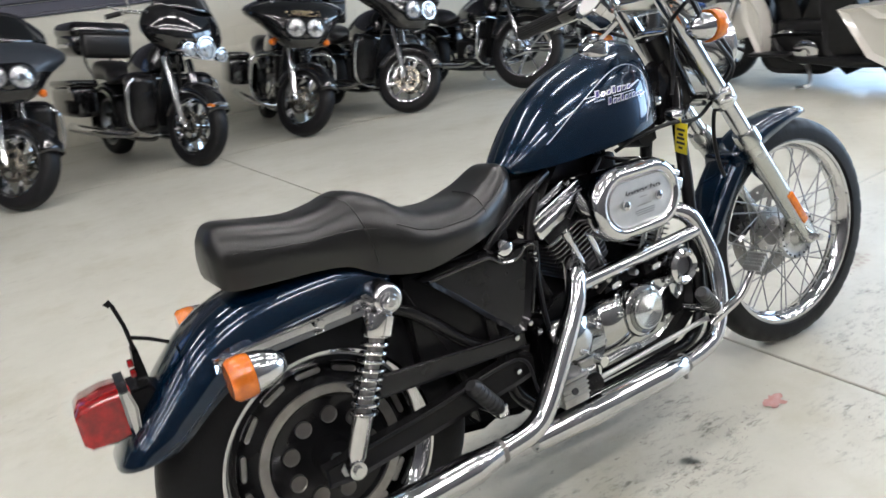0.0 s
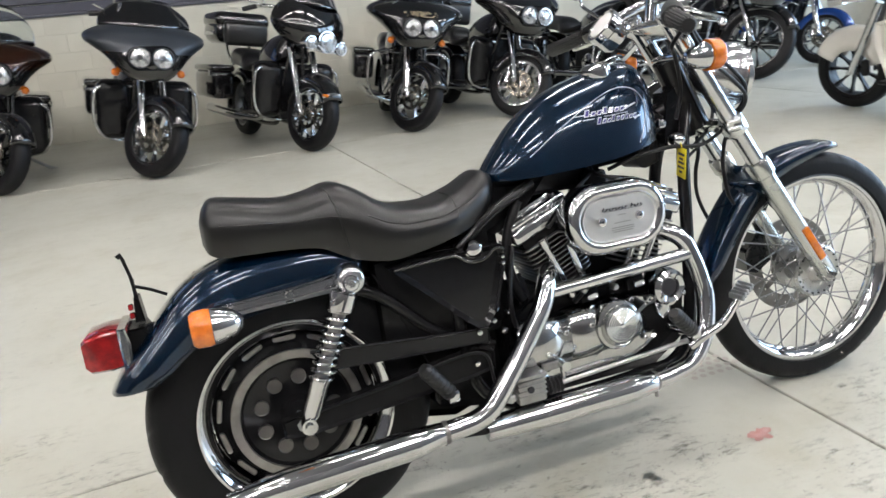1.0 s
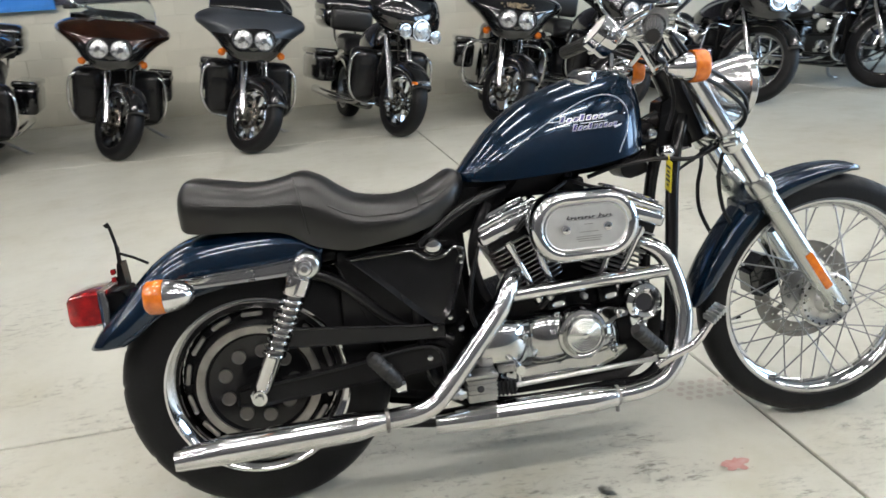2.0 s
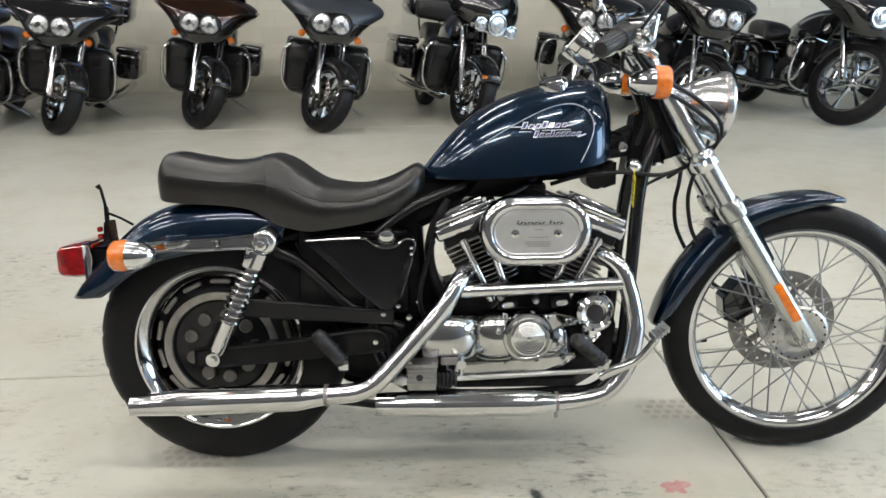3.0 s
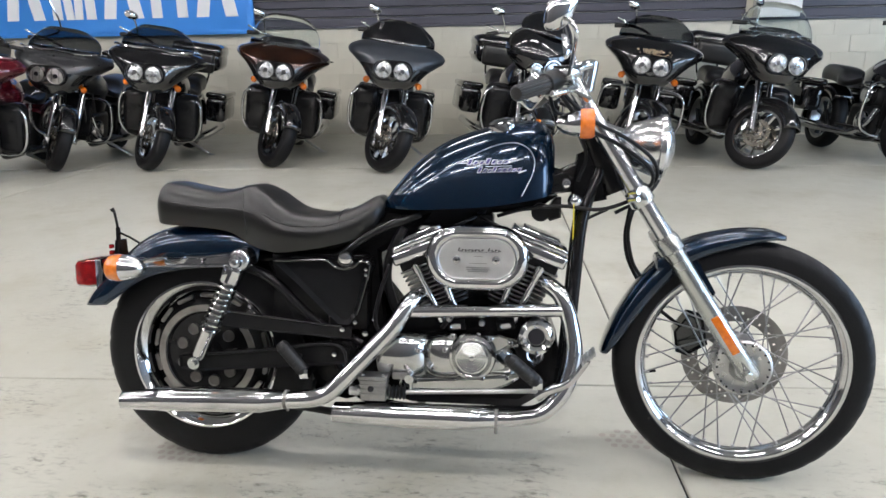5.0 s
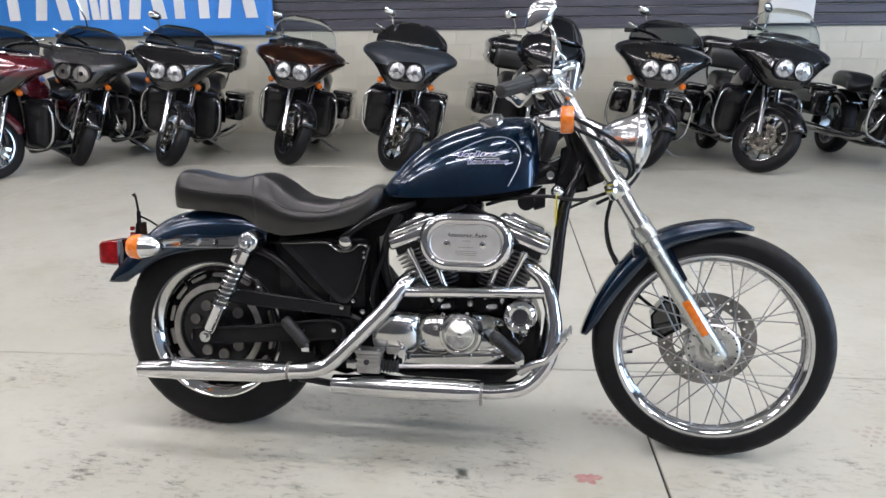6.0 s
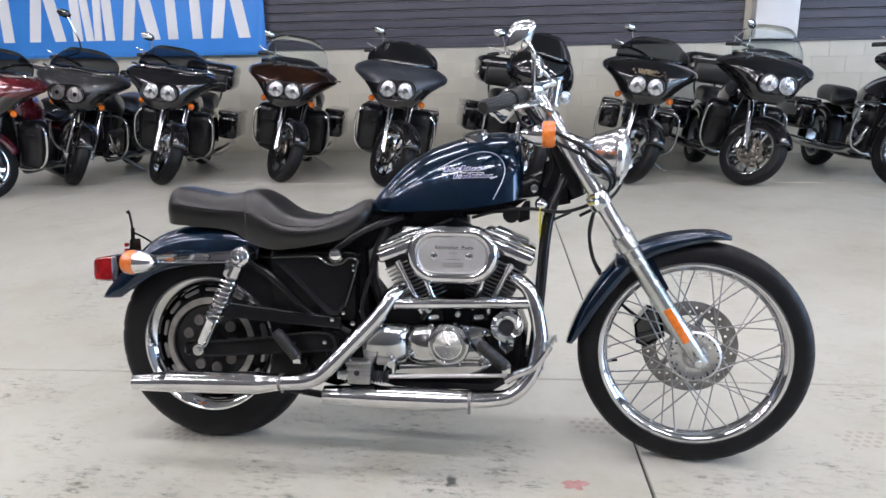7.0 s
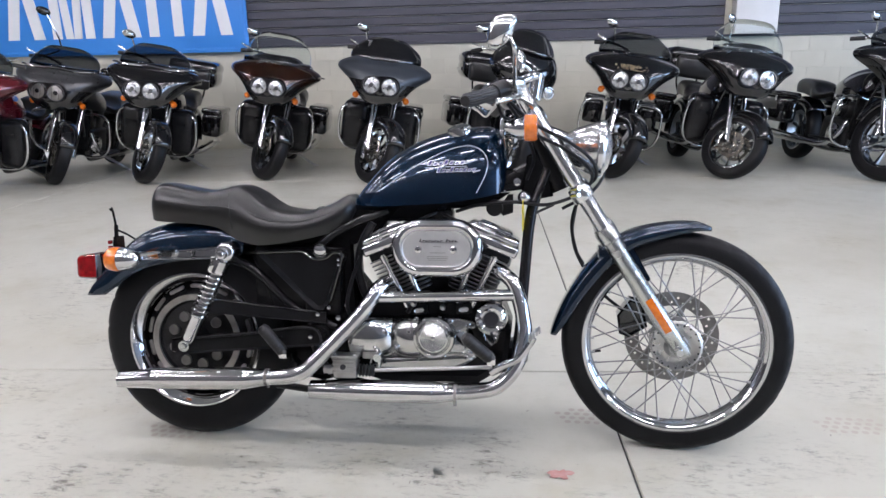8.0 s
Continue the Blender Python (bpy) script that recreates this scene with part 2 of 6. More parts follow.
def box(size, at=(0, 0, 0), bevel=0.0, seg=2, m=None):
    bm = bmesh.new()
    bmesh.ops.create_cube(bm, size=1, matrix=Matrix.Translation(at) @ Matrix.Diagonal((*size, 1)))
    if bevel:
        bmesh.ops.bevel(bm, geom=bm.edges[:], offset=bevel, segments=seg, profile=0.5, affect="EDGES")
    v = [tuple((m @ p.co) if m else p.co) for p in bm.verts]
    bm.verts.index_update()
    f = [tuple(q.index for q in g.verts) for g in bm.faces]
    bm.free()
    return v, f


def plate(outline, y0, y1, edge=0.004, rounds=2):
    """A slab with rounded edges over an outline in the x-z plane, from y0 to y1."""
    pts = [Vector(p) for p in outline]
    n = len(pts)
    area = sum(pts[i].x * pts[(i + 1) % n].y - pts[(i + 1) % n].x * pts[i].y for i in range(n))
    sign = 1 if area > 0 else -1

    def inset(d):
        out = []
        for i in range(n):
            a, b = (pts[i] - pts[i - 1]).normalized(), (pts[(i + 1) % n] - pts[i]).normalized()
            na, nb = Vector((-a.y, a.x)) * sign, Vector((-b.y, b.x)) * sign
            k = na + nb
            k = k / max(0.35, k.length_squared) * 2 if k.length > 1e-6 else na
            out.append(pts[i] + k * d)
        return out

    s = 1 if y1 > y0 else -1
    rings = []
    steps = [math.pi / 2 * k / rounds for k in range(rounds + 1)]
    for a in steps:
        rings.append([(p.x, y0 + s * edge * (1 - math.sin(a)), p.y) for p in inset(edge * (1 - math.sin(a)))])
    for a in reversed(steps):
        rings.append([(p.x, y1 - s * edge * (1 - math.sin(a)), p.y) for p in inset(edge * (1 - math.sin(a)))])
    return grid(rings)


def stadium(cx, cz, w, h, n=10):
    r = h / 2
    out = []
    for side, a0 in ((1, -90), (-1, 90)):
        for k in range(n + 1):
            a = radians(a0 + 180 * k / n)
            out.append((cx + side * (w / 2 - r) + r * math.cos(a), cz + r * math.sin(a)))
    return out


def disc(cx, cz, r, n=24):
    return [(cx + r * math.cos(2 * math.pi * k / n), cz + r * math.sin(2 * math.pi * k / n)) for k in range(n)]


def thing(name, m, label, category, group="", kind=""):
    ob = new(name)
    ob.matrix_basis = m
    return tagged(ob, label, category, group, kind)


# ---- the room ----
WALL_Y, EAST, WEST, SOUTH, HIGH = 7.70, 10.5, -9.5, -4.5, 4.4
floor = tagged(part("floor", box((EAST - WEST + 0.4, WALL_Y - SOUTH + 0.4, 0.1), ((EAST + WEST) / 2, (WALL_Y + SOUTH) / 2, -0.058)), JOINT, smooth=False),
               "dark joints under pale sealed concrete slabs", "floor", kind="structure")
ceiling = tagged(part("ceiling", box((EAST - WEST + 0.4, WALL_Y - SOUTH + 0.4, 0.1), ((EAST + WEST) / 2, (WALL_Y + SOUTH) / 2, HIGH + 0.05)), CEIL, smooth=False),
                 "plain grey showroom ceiling", "ceiling", kind="structure")
wall_north = tagged(part("wall_north", box((EAST - WEST + 0.4, 0.2, HIGH), ((EAST + WEST) / 2, WALL_Y + 0.106, HIGH / 2)), MORTAR, smooth=False),
                    "cream painted concrete block wall with dark slatted upper part", "wall", kind="structure")
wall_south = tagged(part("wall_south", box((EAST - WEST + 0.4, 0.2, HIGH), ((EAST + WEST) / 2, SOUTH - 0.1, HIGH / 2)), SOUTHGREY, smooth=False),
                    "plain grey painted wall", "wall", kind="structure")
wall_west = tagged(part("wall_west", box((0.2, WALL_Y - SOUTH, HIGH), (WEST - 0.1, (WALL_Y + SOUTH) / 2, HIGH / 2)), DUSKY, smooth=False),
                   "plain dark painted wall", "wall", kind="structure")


def wall_with_openings(x, y0, y1, openings, thick=0.2):
    """A wall across x, with window openings (from, to, sill, head) along y."""
    shapes, y = [], y0
    for a, b, lo, hi in openings:
        shapes.append(box((thick, a - y, HIGH), (x, (a + y) / 2, HIGH / 2)))
        if lo > 0:
            shapes.append(box((thick, b - a, lo), (x, (a + b) / 2, lo / 2)))
        shapes.append(box((thick, b - a, HIGH - hi), (x, (a + b) / 2, (HIGH + hi) / 2)))
        y = b
    shapes.append(box((thick, y1 - y, HIGH), (x, (y + y1) / 2, HIGH / 2)))
    return join(*shapes)


OPENINGS = [(-4.2, -2.2, 0.4, 3.4), (-1.6, 1.7, 0.4, 3.4), (2.3, 5.6, 1.2, 3.4)]
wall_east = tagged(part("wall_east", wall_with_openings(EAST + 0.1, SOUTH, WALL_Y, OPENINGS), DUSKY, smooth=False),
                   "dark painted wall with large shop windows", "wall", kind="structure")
for i, (a, b, lo, hi) in enumerate(OPENINGS):
    lamp = bpy.data.lights.new("window_daylight", "AREA")
    lamp.shape, lamp.size, lamp.size_y, lamp.energy, lamp.color = "RECTANGLE", b - a, hi - lo, 210, (0.50, 0.74, 1.0)
    new("window_daylight", lamp).matrix_basis = look((EAST + 0.15, (a + b) / 2, (lo + hi) / 2), (0, (a + b) / 2, 1.2))

# ceiling strip lights
fitting = thing("ceiling_light", pose(0, 0, HIGH - 0.06), "long white ceiling strip light with two lit tubes", "ceiling light", "ceiling strip lights")
part("frame", box((1.58, 0.16, 0.05), (0, 0, 0.03), 0.006), WHITE, fitting)
lit = part("tube", rod((-0.76, 0, 0), (0.76, 0, 0), 0.018, n=8), TUBE, fitting, m=pose(0, -0.045, -0.015))
again(lit, fitting, pose(0, 0.045, -0.015))
first = True
for y in (-3.9, -2.2, 0.2, 2.6):
    for x in (-8.1, -5.7, -3.3, -0.9, 1.5, 3.9, 6.3, 8.7):
        if first:
            fitting.matrix_basis = pose(x, y, HIGH - 0.06)
            first = False
        else:
            copy_thing(fitting, pose(x, y, HIGH - 0.06))


# ---- wheels ----
def tyre_shape(R, bead, width, n=48, power=0.62):
    prof = []
    for k in range(13):
        a = math.pi * k / 12
        prof.append((bead + (R - bead) * math.sin(a) ** power, -width / 2 * math.cos(a) * (0.86 + 0.14 * math.sin(a))))
    prof += [(bead - 0.004, width * 0.3), (bead - 0.004, -width * 0.3)]
    return lathe(prof, n, loop=True)


def treaded(shape, R, n, deep=0.003, every=5):
    """Cuts slanting sipes into the shoulders of a tyre."""
    v, f = shape
    out = []
    for x, y, z in v:
        r = math.hypot(x, z)
        k = round(math.atan2(z, x) / (2 * math.pi) * n)
        cut = deep if r > R * 0.93 and abs(y) > 0.012 and (k + round(abs(y) / 0.011)) % every == 0 else 0.0
        out.append((x * (1 - cut / r), y, z * (1 - cut / r)))
    return out, f


def rim_shape(r, width, lip=0.012, n=48):
    """A rim ring with raised lips, of outer radius r."""
    w = width / 2
    prof = [(r, -w), (r - lip * 0.3, -w - 0.002), (r - lip, -w), (r - lip, -w + 0.006), (r - 0.025, -w * 0.55), (r - 0.032, 0),
            (r - 0.025, w * 0.55), (r - lip, w - 0.006), (r - lip, w), (r - lip * 0.3, w + 0.002), (r, w), (r - 0.012, w * 0.5), (r - 0.02, 0), (r - 0.012, -w * 0.5)]
    return lathe(prof, n, loop=True)


def disc_shape(r0, r1, y, thick=0.004):
    return lathe([(r1, y - thick / 2), (r1, y + thick / 2), (r0, y + thick / 2), (r0, y - thick / 2)], 40, loop=True)


def arc_cover(centre, R, a0, a1, half, depth, n=18, rounds=8):
    """A mudguard over a wheel, as a bent channel, from angle a0 to a1 (degrees, 0 ahead, 90 up)."""
    rings = []
    for k in range(n + 1):
        a = radians(a0 + (a1 - a0) * k / n)
        d = Vector((math.cos(a), 0, math.sin(a)))
        ring = []
        for j in range(rounds * 2 + 1):
            b = math.pi * j / (rounds * 2)
            y = -half * math.copysign(abs(math.cos(b)) ** 0.6, math.cos(b))
            ring.append(Vector(centre) + d * (R - depth + depth * math.sin(b) ** 0.6) + Vector((0, y, 0)))
        rings.append(ring)
    return grid(rings, closed=False)


def thicken(ob, t):
    mod = ob.modifiers.new("thickness", "SOLIDIFY")
    mod.thickness, mod.offset = t, 0
    return ob


# ---- the blue motorcycle ----
LEAN, YAW = 8.7, 1.0
bike = thing("motorcycle", pose(0, -0.005, 0, -LEAN, 0, YAW), "dark blue cruiser motorcycle with chrome engine on its stand", "motorcycle")
AXIS = Vector((-0.53, 0, 0.848))
STEER = Matrix.Translation((1.105, 0, 0.89)) @ Matrix.Rotation(radians(-4.2), 4, AXIS) @ Matrix.Translation((-1.105, 0, -0.89))
FORK, BARS = Matrix.Translation((0.006, 0, 0.004)) @ STEER, Matrix.Translation((0.026, 0, 0.020)) @ STEER
FA, RA = Vector((1.490, 0, 0.339)), Vector((-0.012, 0, 0.3185))

# front wheel with wire spokes
fw = part("front_wheel", rim_shape(0.279, 0.062, 0.014, 64), CHROME, bike, "chrome wire-spoked front wheel", m=STEER @ Matrix.Translation(FA))
part("tyre", treaded(tyre_shape(0.338, 0.277, 0.088, 180), 0.338, 180), RUBBER, fw, "worn black tyre")
part("hub", lathe([(0.0, -0.066), (0.024, -0.066), (0.030, -0.060), (0.036, -0.050), (0.050, -0.046), (0.062, -0.050), (0.070, -0.052), (0.076, -0.048), (0.076, -0.040), (0.045, -0.034), (0.034, 0), (0.045, 0.034), (0.070, 0.040), (0.070, 0.046), (0.03, 0.055), (0.0, 0.055)], 32), HUBALU, fw, "dull grey aluminium hub")


def drilled_disc(y, thick=0.004, n=120):
    """A flat steel ring with rows of holes right through it."""
    radii = (0.098, 0.106, 0.1125, 0.120, 0.1265, 0.134, 0.142)
    gone = {(b, k) for k in range(n) for b, shift in ((1, 0), (3, 3)) if (k + shift) % 6 == 0}
    bm, ring = bmesh.new(), {}
    for b, r in enumerate(radii):
        for k in range(n):
            a = 2 * math.pi * k / n
            ring[b, k] = [bm.verts.new((r * math.cos(a), y + h, r * math.sin(a))) for h in (-thick / 2, thick / 2)]
    for b in range(len(radii) - 1):
        for k in range(n):
            if (b, k) in gone:
                continue
            q = (k + 1) % n
            c = [ring[b, k], ring[b, q], ring[b + 1, q], ring[b + 1, k]]
            for side in (0, 1):
                bm.faces.new([v[side] for v in c])
            for (p0, p1), other in (((0, 1), (b - 1, k)), ((2, 3), (b + 1, k)), ((1, 2), (b, q)), ((3, 0), (b, (k - 1) % n))):
                if other in gone or not 0 <= other[0] < len(radii) - 1:
                    bm.faces.new([c[p0][0], c[p1][0], c[p1][1], c[p0][1]])
    return bm


part("brake_disc", drilled_disc(0.062), DISC, fw, "drilled steel brake disc", smooth=False)
part("disc_carrier", join(*[box((0.05, 0.004, 0.018), (0, 0, 0), m=pose(0.078 * math.cos(a), 0.062, 0.078 * math.sin(a), 0, -math.degrees(a), 0)) for a in (2 * math.pi * k / 5 for k in range(5))], lathe([(0.064, 0.058), (0.064, 0.066), (0.03, 0.066), (0.03, 0.058)], 24, loop=True)), DISC, fw, smooth=False)
sp = part("spoke", rod((0, 0, 0), (1, 0, 0), 0.0021, n=6), SPOKE, fw)
spokes = [sp]
for k in range(40):
    a = 2 * math.pi * k / 40
    side = -1 if k % 2 else 1
    turn = radians(58) * (1 if (k // 2) % 2 else -1)
    p0 = Vector((0.070 * math.cos(a + turn), side * 0.046, 0.070 * math.sin(a + turn)))
    p1 = Vector((0.251 * math.cos(a), side * 0.006, 0.257 * math.sin(a)))
    d = p1 - p0
    q = d.to_track_quat("X", "Z").to_matrix().to_4x4()
    mm = Matrix.Translation(p0) @ q @ Matrix.Diagonal((d.length, 1, 1, 1))
    if k == 0:
        sp.matrix_basis = mm
    else:
        again(sp, fw, mm)
nip = part("nipple", rod((0, 0, 0), (0.02, 0, 0), 0.0036, n=6), STEEL, fw)
for k in range(40):
    a = 2 * math.pi * k / 40
    mm = pose(0.237 * math.cos(a), (-1 if k % 2 else 1) * 0.007, 0.243 * math.sin(a), 0, -math.degrees(a), 0)
    if k == 0:
        nip.matrix_basis = mm
    else:
        again(nip, fw, mm)
part("valve", rod((0.22, 0, 0), (0.256, 0, 0), 0.004, n=8), CABLE, fw, m=pose(0, 0, 0, 0, -190, 0))
# Solid black discs paint the shade inside the hub's holes.
hh = part("hub_hole", lathe([(0.0, -0.0535), (0.003, -0.0535), (0.003, -0.050), (0.0, -0.050)], 8), INK_AND_SHADE, fw, m=pose(0.066, 0, 0))
for k in range(1, 20):
    a = 2 * math.pi * k / 20
    again(hh, fw, pose(0.066 * math.cos(a), 0, 0.066 * math.sin(a)))
part("axle_nut", rod((0, -0.125, 0), (0, 0.12, 0), 0.011, n=6), CHROME, fw)

# rear wheel, slotted disc type
rw = part("rear_wheel", lathe([(0.220, -0.062), (0.218, -0.066), (0.2125, -0.066), (0.2102, -0.0642), (0.1895, -0.0430), (0.1875, -0.0390), (0.1870, -0.030), (0.1868, 0.002), (0.190, 0.016), (0.199, 0.030), (0.2095, 0.063), (0.218, 0.066), (0.220, 0.062), (0.213, 0)], 64, loop=True), CHROME, bike, "black slotted rear wheel with chrome rim", m=Matrix.Translation(RA))
part("tyre", treaded(tyre_shape(0.3235, 0.216, 0.132, 180, 0.5), 0.3235, 180, 0.0035, 9), RUBBER, rw, "wide worn black tyre")
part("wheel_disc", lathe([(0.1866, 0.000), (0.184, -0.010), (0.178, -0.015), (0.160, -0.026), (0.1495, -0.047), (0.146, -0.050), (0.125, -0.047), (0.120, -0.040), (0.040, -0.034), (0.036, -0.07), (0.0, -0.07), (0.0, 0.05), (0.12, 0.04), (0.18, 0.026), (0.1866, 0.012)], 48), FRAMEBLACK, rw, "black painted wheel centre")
part("machined_ring", lathe([(0.1480, -0.0485), (0.1470, -0.0530), (0.1285, -0.0520), (0.1270, -0.0470)], 48, loop=True), RING, rw, "bare machined metal ring")
slot = part("slot", plate(stadium(0, 0, 0.052, 0.012, 5), -0.027, -0.012, 0.002), DISC, rw, m=pose(0, 0, 0.170))
for k in range(1, 14):
    a = 360 / 14 * k
    again(slot, rw, pose(0.170 * math.sin(radians(a)), 0, 0.170 * math.cos(radians(a)), 0, a, 0))
hole = part("hub_hole", plate(disc(0, 0, 0.017, 16), -0.046, -0.034, 0.002), HOLEGREY, rw, m=pose(0.083, 0, 0))
for k in range(1, 9):
    a = 2 * math.pi * k / 9
    again(hole, rw, pose(0.083 * math.cos(a), 0, 0.083 * math.sin(a)))
part("axle_nut", rod((0, -0.13, 0), (0, 0.13, 0), 0.014, n=6), STEEL, rw)


# painted bodywork
def channel(stations, half, rounds=8, power=0.55):
    """A mudguard from stations of (crown x, crown z, edge x, edge z), smoothed along."""
    xs = np.linspace(0, len(stations) - 1, (len(stations) - 1) * 4 + 1)
    pts = smooth_line([(a, b, 0) for a, b, *_ in stations], 4), smooth_line([(c, d, 0) for *_, c, d in stations], 4)
    rings = []
    for i, s in enumerate(xs):
        t, e = pts[0][i], pts[1][i]
        h = float(np.interp(s, range(len(half)), half)) if isinstance(half, (list, tuple)) else half
        ring = []
        for j in range(rounds * 2 + 1):
            b = math.pi * j / (rounds * 2)
            k = math.sin(b) ** power
            ring.append((e.x + (t.x - e.x) * k, -h * math.copysign(abs(math.cos(b)) ** 0.6, math.cos(b)), e.y + (t.y - e.y) * k))
        rings.append(ring)
    return grid(rings, closed=False)


rf = part("rear_fender", channel([(0.18, 0.672, 0.170, 0.60), (0.093, 0.698, 0.10, 0.588), (-0.035, 0.697, -0.02, 0.580), (-0.133, 0.680, -0.085, 0.570), (-0.213, 0.636, -0.145, 0.555),
                                  (-0.292, 0.556, -0.198, 0.528), (-0.348, 0.497, -0.248, 0.492), (-0.374, 0.461, -0.284, 0.468)], [0.096, 0.098, 0.102, 0.105, 0.107, 0.108, 0.107, 0.100], 8, 0.5), BLUE, bike, "dark blue painted rear mudguard")
thicken(rf, 0.004)
ff_top = [(1.579, 0.692), (1.535, 0.705), (1.454, 0.703), (1.356, 0.681), (1.290, 0.643), (1.225, 0.572), (1.168, 0.484), (1.135, 0.413), (1.118, 0.356)]
ff = part("front_fender", channel([(x, z, x + (FA.x - x) * k, z + (FA.z - z) * k) for (x, z), k in zip(ff_top, (0.03, 0.06, 0.10, 0.125, 0.135, 0.135, 0.12, 0.10, 0.05))], [0.03, 0.05, 0.056, 0.058, 0.058, 0.058, 0.058, 0.055, 0.04]), BLUE, bike, "dark blue painted front mudguard", m=STEER)
thicken(ff, 0.0035)

TANK = [(0.514, 0.756, 0.772, 0.030), (0.548, 0.752, 0.815, 0.066), (0.614, 0.752, 0.885, 0.098), (0.70, 0.756, 0.940, 0.116), (0.81, 0.764, 0.976, 0.122), (0.895, 0.776, 0.990, 0.110),
        (0.942, 0.785, 0.985, 0.092), (0.968, 0.796, 0.962, 0.072), (0.980, 0.83, 0.925, 0.045)]


def tank_half(s, lo, hi, w):
    a = s * math.pi / 2
    r = math.sin(a) ** 1.15
    return w * math.sqrt(max(0, 1 - r ** 2.6)) * (0.985 + 0.015 * math.sin(min(1, r * 4) * math.pi / 2)), lo + (hi - lo) * r


def lofted(rows, fn, n=14, steps=4):
    """Skin over cross-sections: rows of numbers by x, made smooth along; fn gives the half section (y, z) from bottom to top."""
    line = smooth_line([(r[0], 0, 0) for r in rows], steps)
    cols = [smooth_line([(r[k], 0, 0) for r in rows], steps) for k in range(1, len(rows[0]))]
    rings = []
    for i, p in enumerate(line):
        half = [fn(k / n, *[c[i].x for c in cols]) for k in range(n + 1)]
        rings.append([(p.x, -y, z) for y, z in half] + [(p.x, y, z) for y, z in reversed(half[:-1])])
    return grid(rings)


TANK_FINE = list(zip(*[(a.x, b.x, c.x, d.x) for a, b, c, d in zip(*[smooth_line([(r[k], 0, 0) for r in TANK], 4) for k in range(4)])]))


def tank_side(x, z):
    """Half-width of the tank at a place of its side."""
    lo, hi, w = [float(np.interp(x, TANK_FINE[0], TANK_FINE[k])) for k in (1, 2, 3)]
    r = min(1, max(0, (z - lo) / (hi - lo)))
    return tank_half(math.asin(r ** (1 / 1.15)) * 2 / math.pi, lo, hi, w)[0]


tank = part("fuel_tank", lofted(TANK, tank_half, 18), BLUE, bike, "dark blue teardrop fuel tank with thin silver pinstripe")


def on_tank(poly, lift=0.0012):
    """A thin print over the tank's near side, from an outline that is cut into strips along x."""
    (x0, z0), (x1, z1), (x2, z2), (x3, z3) = poly
    k = max(1, int(abs(x1 - x0) / 0.006))
    top, bot = [], []
    for i in range(k + 1):
        t = i / k
        bx, bz, tx, tz = x0 + (x1 - x0) * t, z0 + (z1 - z0) * t, x3 + (x2 - x3) * t, z3 + (z2 - z3) * t
        bot.append((bx, -tank_side(bx, bz) - lift, bz))
        top.append((tx, -tank_side(tx, tz) - lift, tz))
    return grid([bot, top], closed=False)


def quads(x0, x1, z, h, n, gap=0.25, slant=0.006, rise=0.0):
    out, w = [], (x1 - x0) / n
    for i in range(n):
        a, b, zz = x0 + i * w, x0 + (i + 1 - gap) * w, z + rise * i / n
        out.append([(a, zz), (b, zz), (b + slant, zz + h), (a + slant, zz + h)])
    return out


swoosh = [[(0.722, 0.8745), (0.80, 0.876), (0.80, 0.8785), (0.722, 0.8765)], [(0.86, 0.876), (0.897, 0.887), (0.896, 0.890), (0.86, 0.881)], [(0.885, 0.850), (0.906, 0.857), (0.905, 0.860), (0.885, 0.855)],
          [(0.745, 0.8635), (0.775, 0.8645), (0.775, 0.866), (0.745, 0.8655)], [(0.80, 0.8665), (0.868, 0.8690), (0.868, 0.8705), (0.80, 0.8685)]]
part("emblem_swoosh", join(*[on_tank(q) for q in swoosh]), SILVERLINE, tank, "silver swoosh emblem")
random.seed(11)
for x0, x1, z, n in ((0.750, 0.860, 0.8710, 7), (0.778, 0.892, 0.8510, 9)):
    for i, q in enumerate(quads(x0, x1, z, 0.0125, n, 0.22, 0.006, 0.004)):
        k = 0.004 if i in (0, 3) else random.uniform(-0.0035, 0.0005)
        q = [(a, b + (k if j > 1 else 0)) for j, (a, b) in enumerate(q)]
        edge = part("emblem_bar", on_tank(q, 0.0014), SILVERLINE, tank)
        (ax, az), (bx, bz), (cx, cz), (dx, dz) = q
        w = (bx - ax) * 0.2
        part("core", on_tank([(ax + w, az + 0.0022), (bx - w, bz + 0.0022), (cx - w, cz - 0.0022), (dx + w, dz - 0.0022)], 0.0024), PURPLE, edge)
pin = smooth_line([(x, 0, z) for x, z in [(0.895, 0.792), (0.920, 0.845), (0.926, 0.885), (0.905, 0.918), (0.862, 0.929), (0.798, 0.912), (0.696, 0.859), (0.608, 0.800)]], 8)
part("pinstripe", tube([(p.x, -tank_side(p.x, p.z) - 0.0002, p.z) for p in pin], 0.0012, 6), SILVERLINE, tank, "thin silver pinstripe")
part("fuel_cap", lathe([(0.0, 0.018), (0.02, 0.017), (0.033, 0.012), (0.036, 0.004), (0.036, -0.012), (0.0, -0.012)], 28, "z"), CHROME, tank, "chrome fuel cap", m=pose(0.838, -0.03, 0.976, 12, -14, 0))
part("tank_bolt", lathe([(0.0, -0.040), (0.004, -0.040), (0.006, -0.042), (0.011, -0.041), (0.014, -0.036), (0.015, -0.030), (0.015, 0.034), (0.0, 0.034)], 20), CHROME, tank, m=pose(1.012, 0, 0.823))
part("tank_bracket", plate([(0.955, 0.79), (1.03, 0.80), (1.035, 0.835), (1.0, 0.86), (0.96, 0.87)], -0.026, 0.026, 0.006), BLACK, tank)

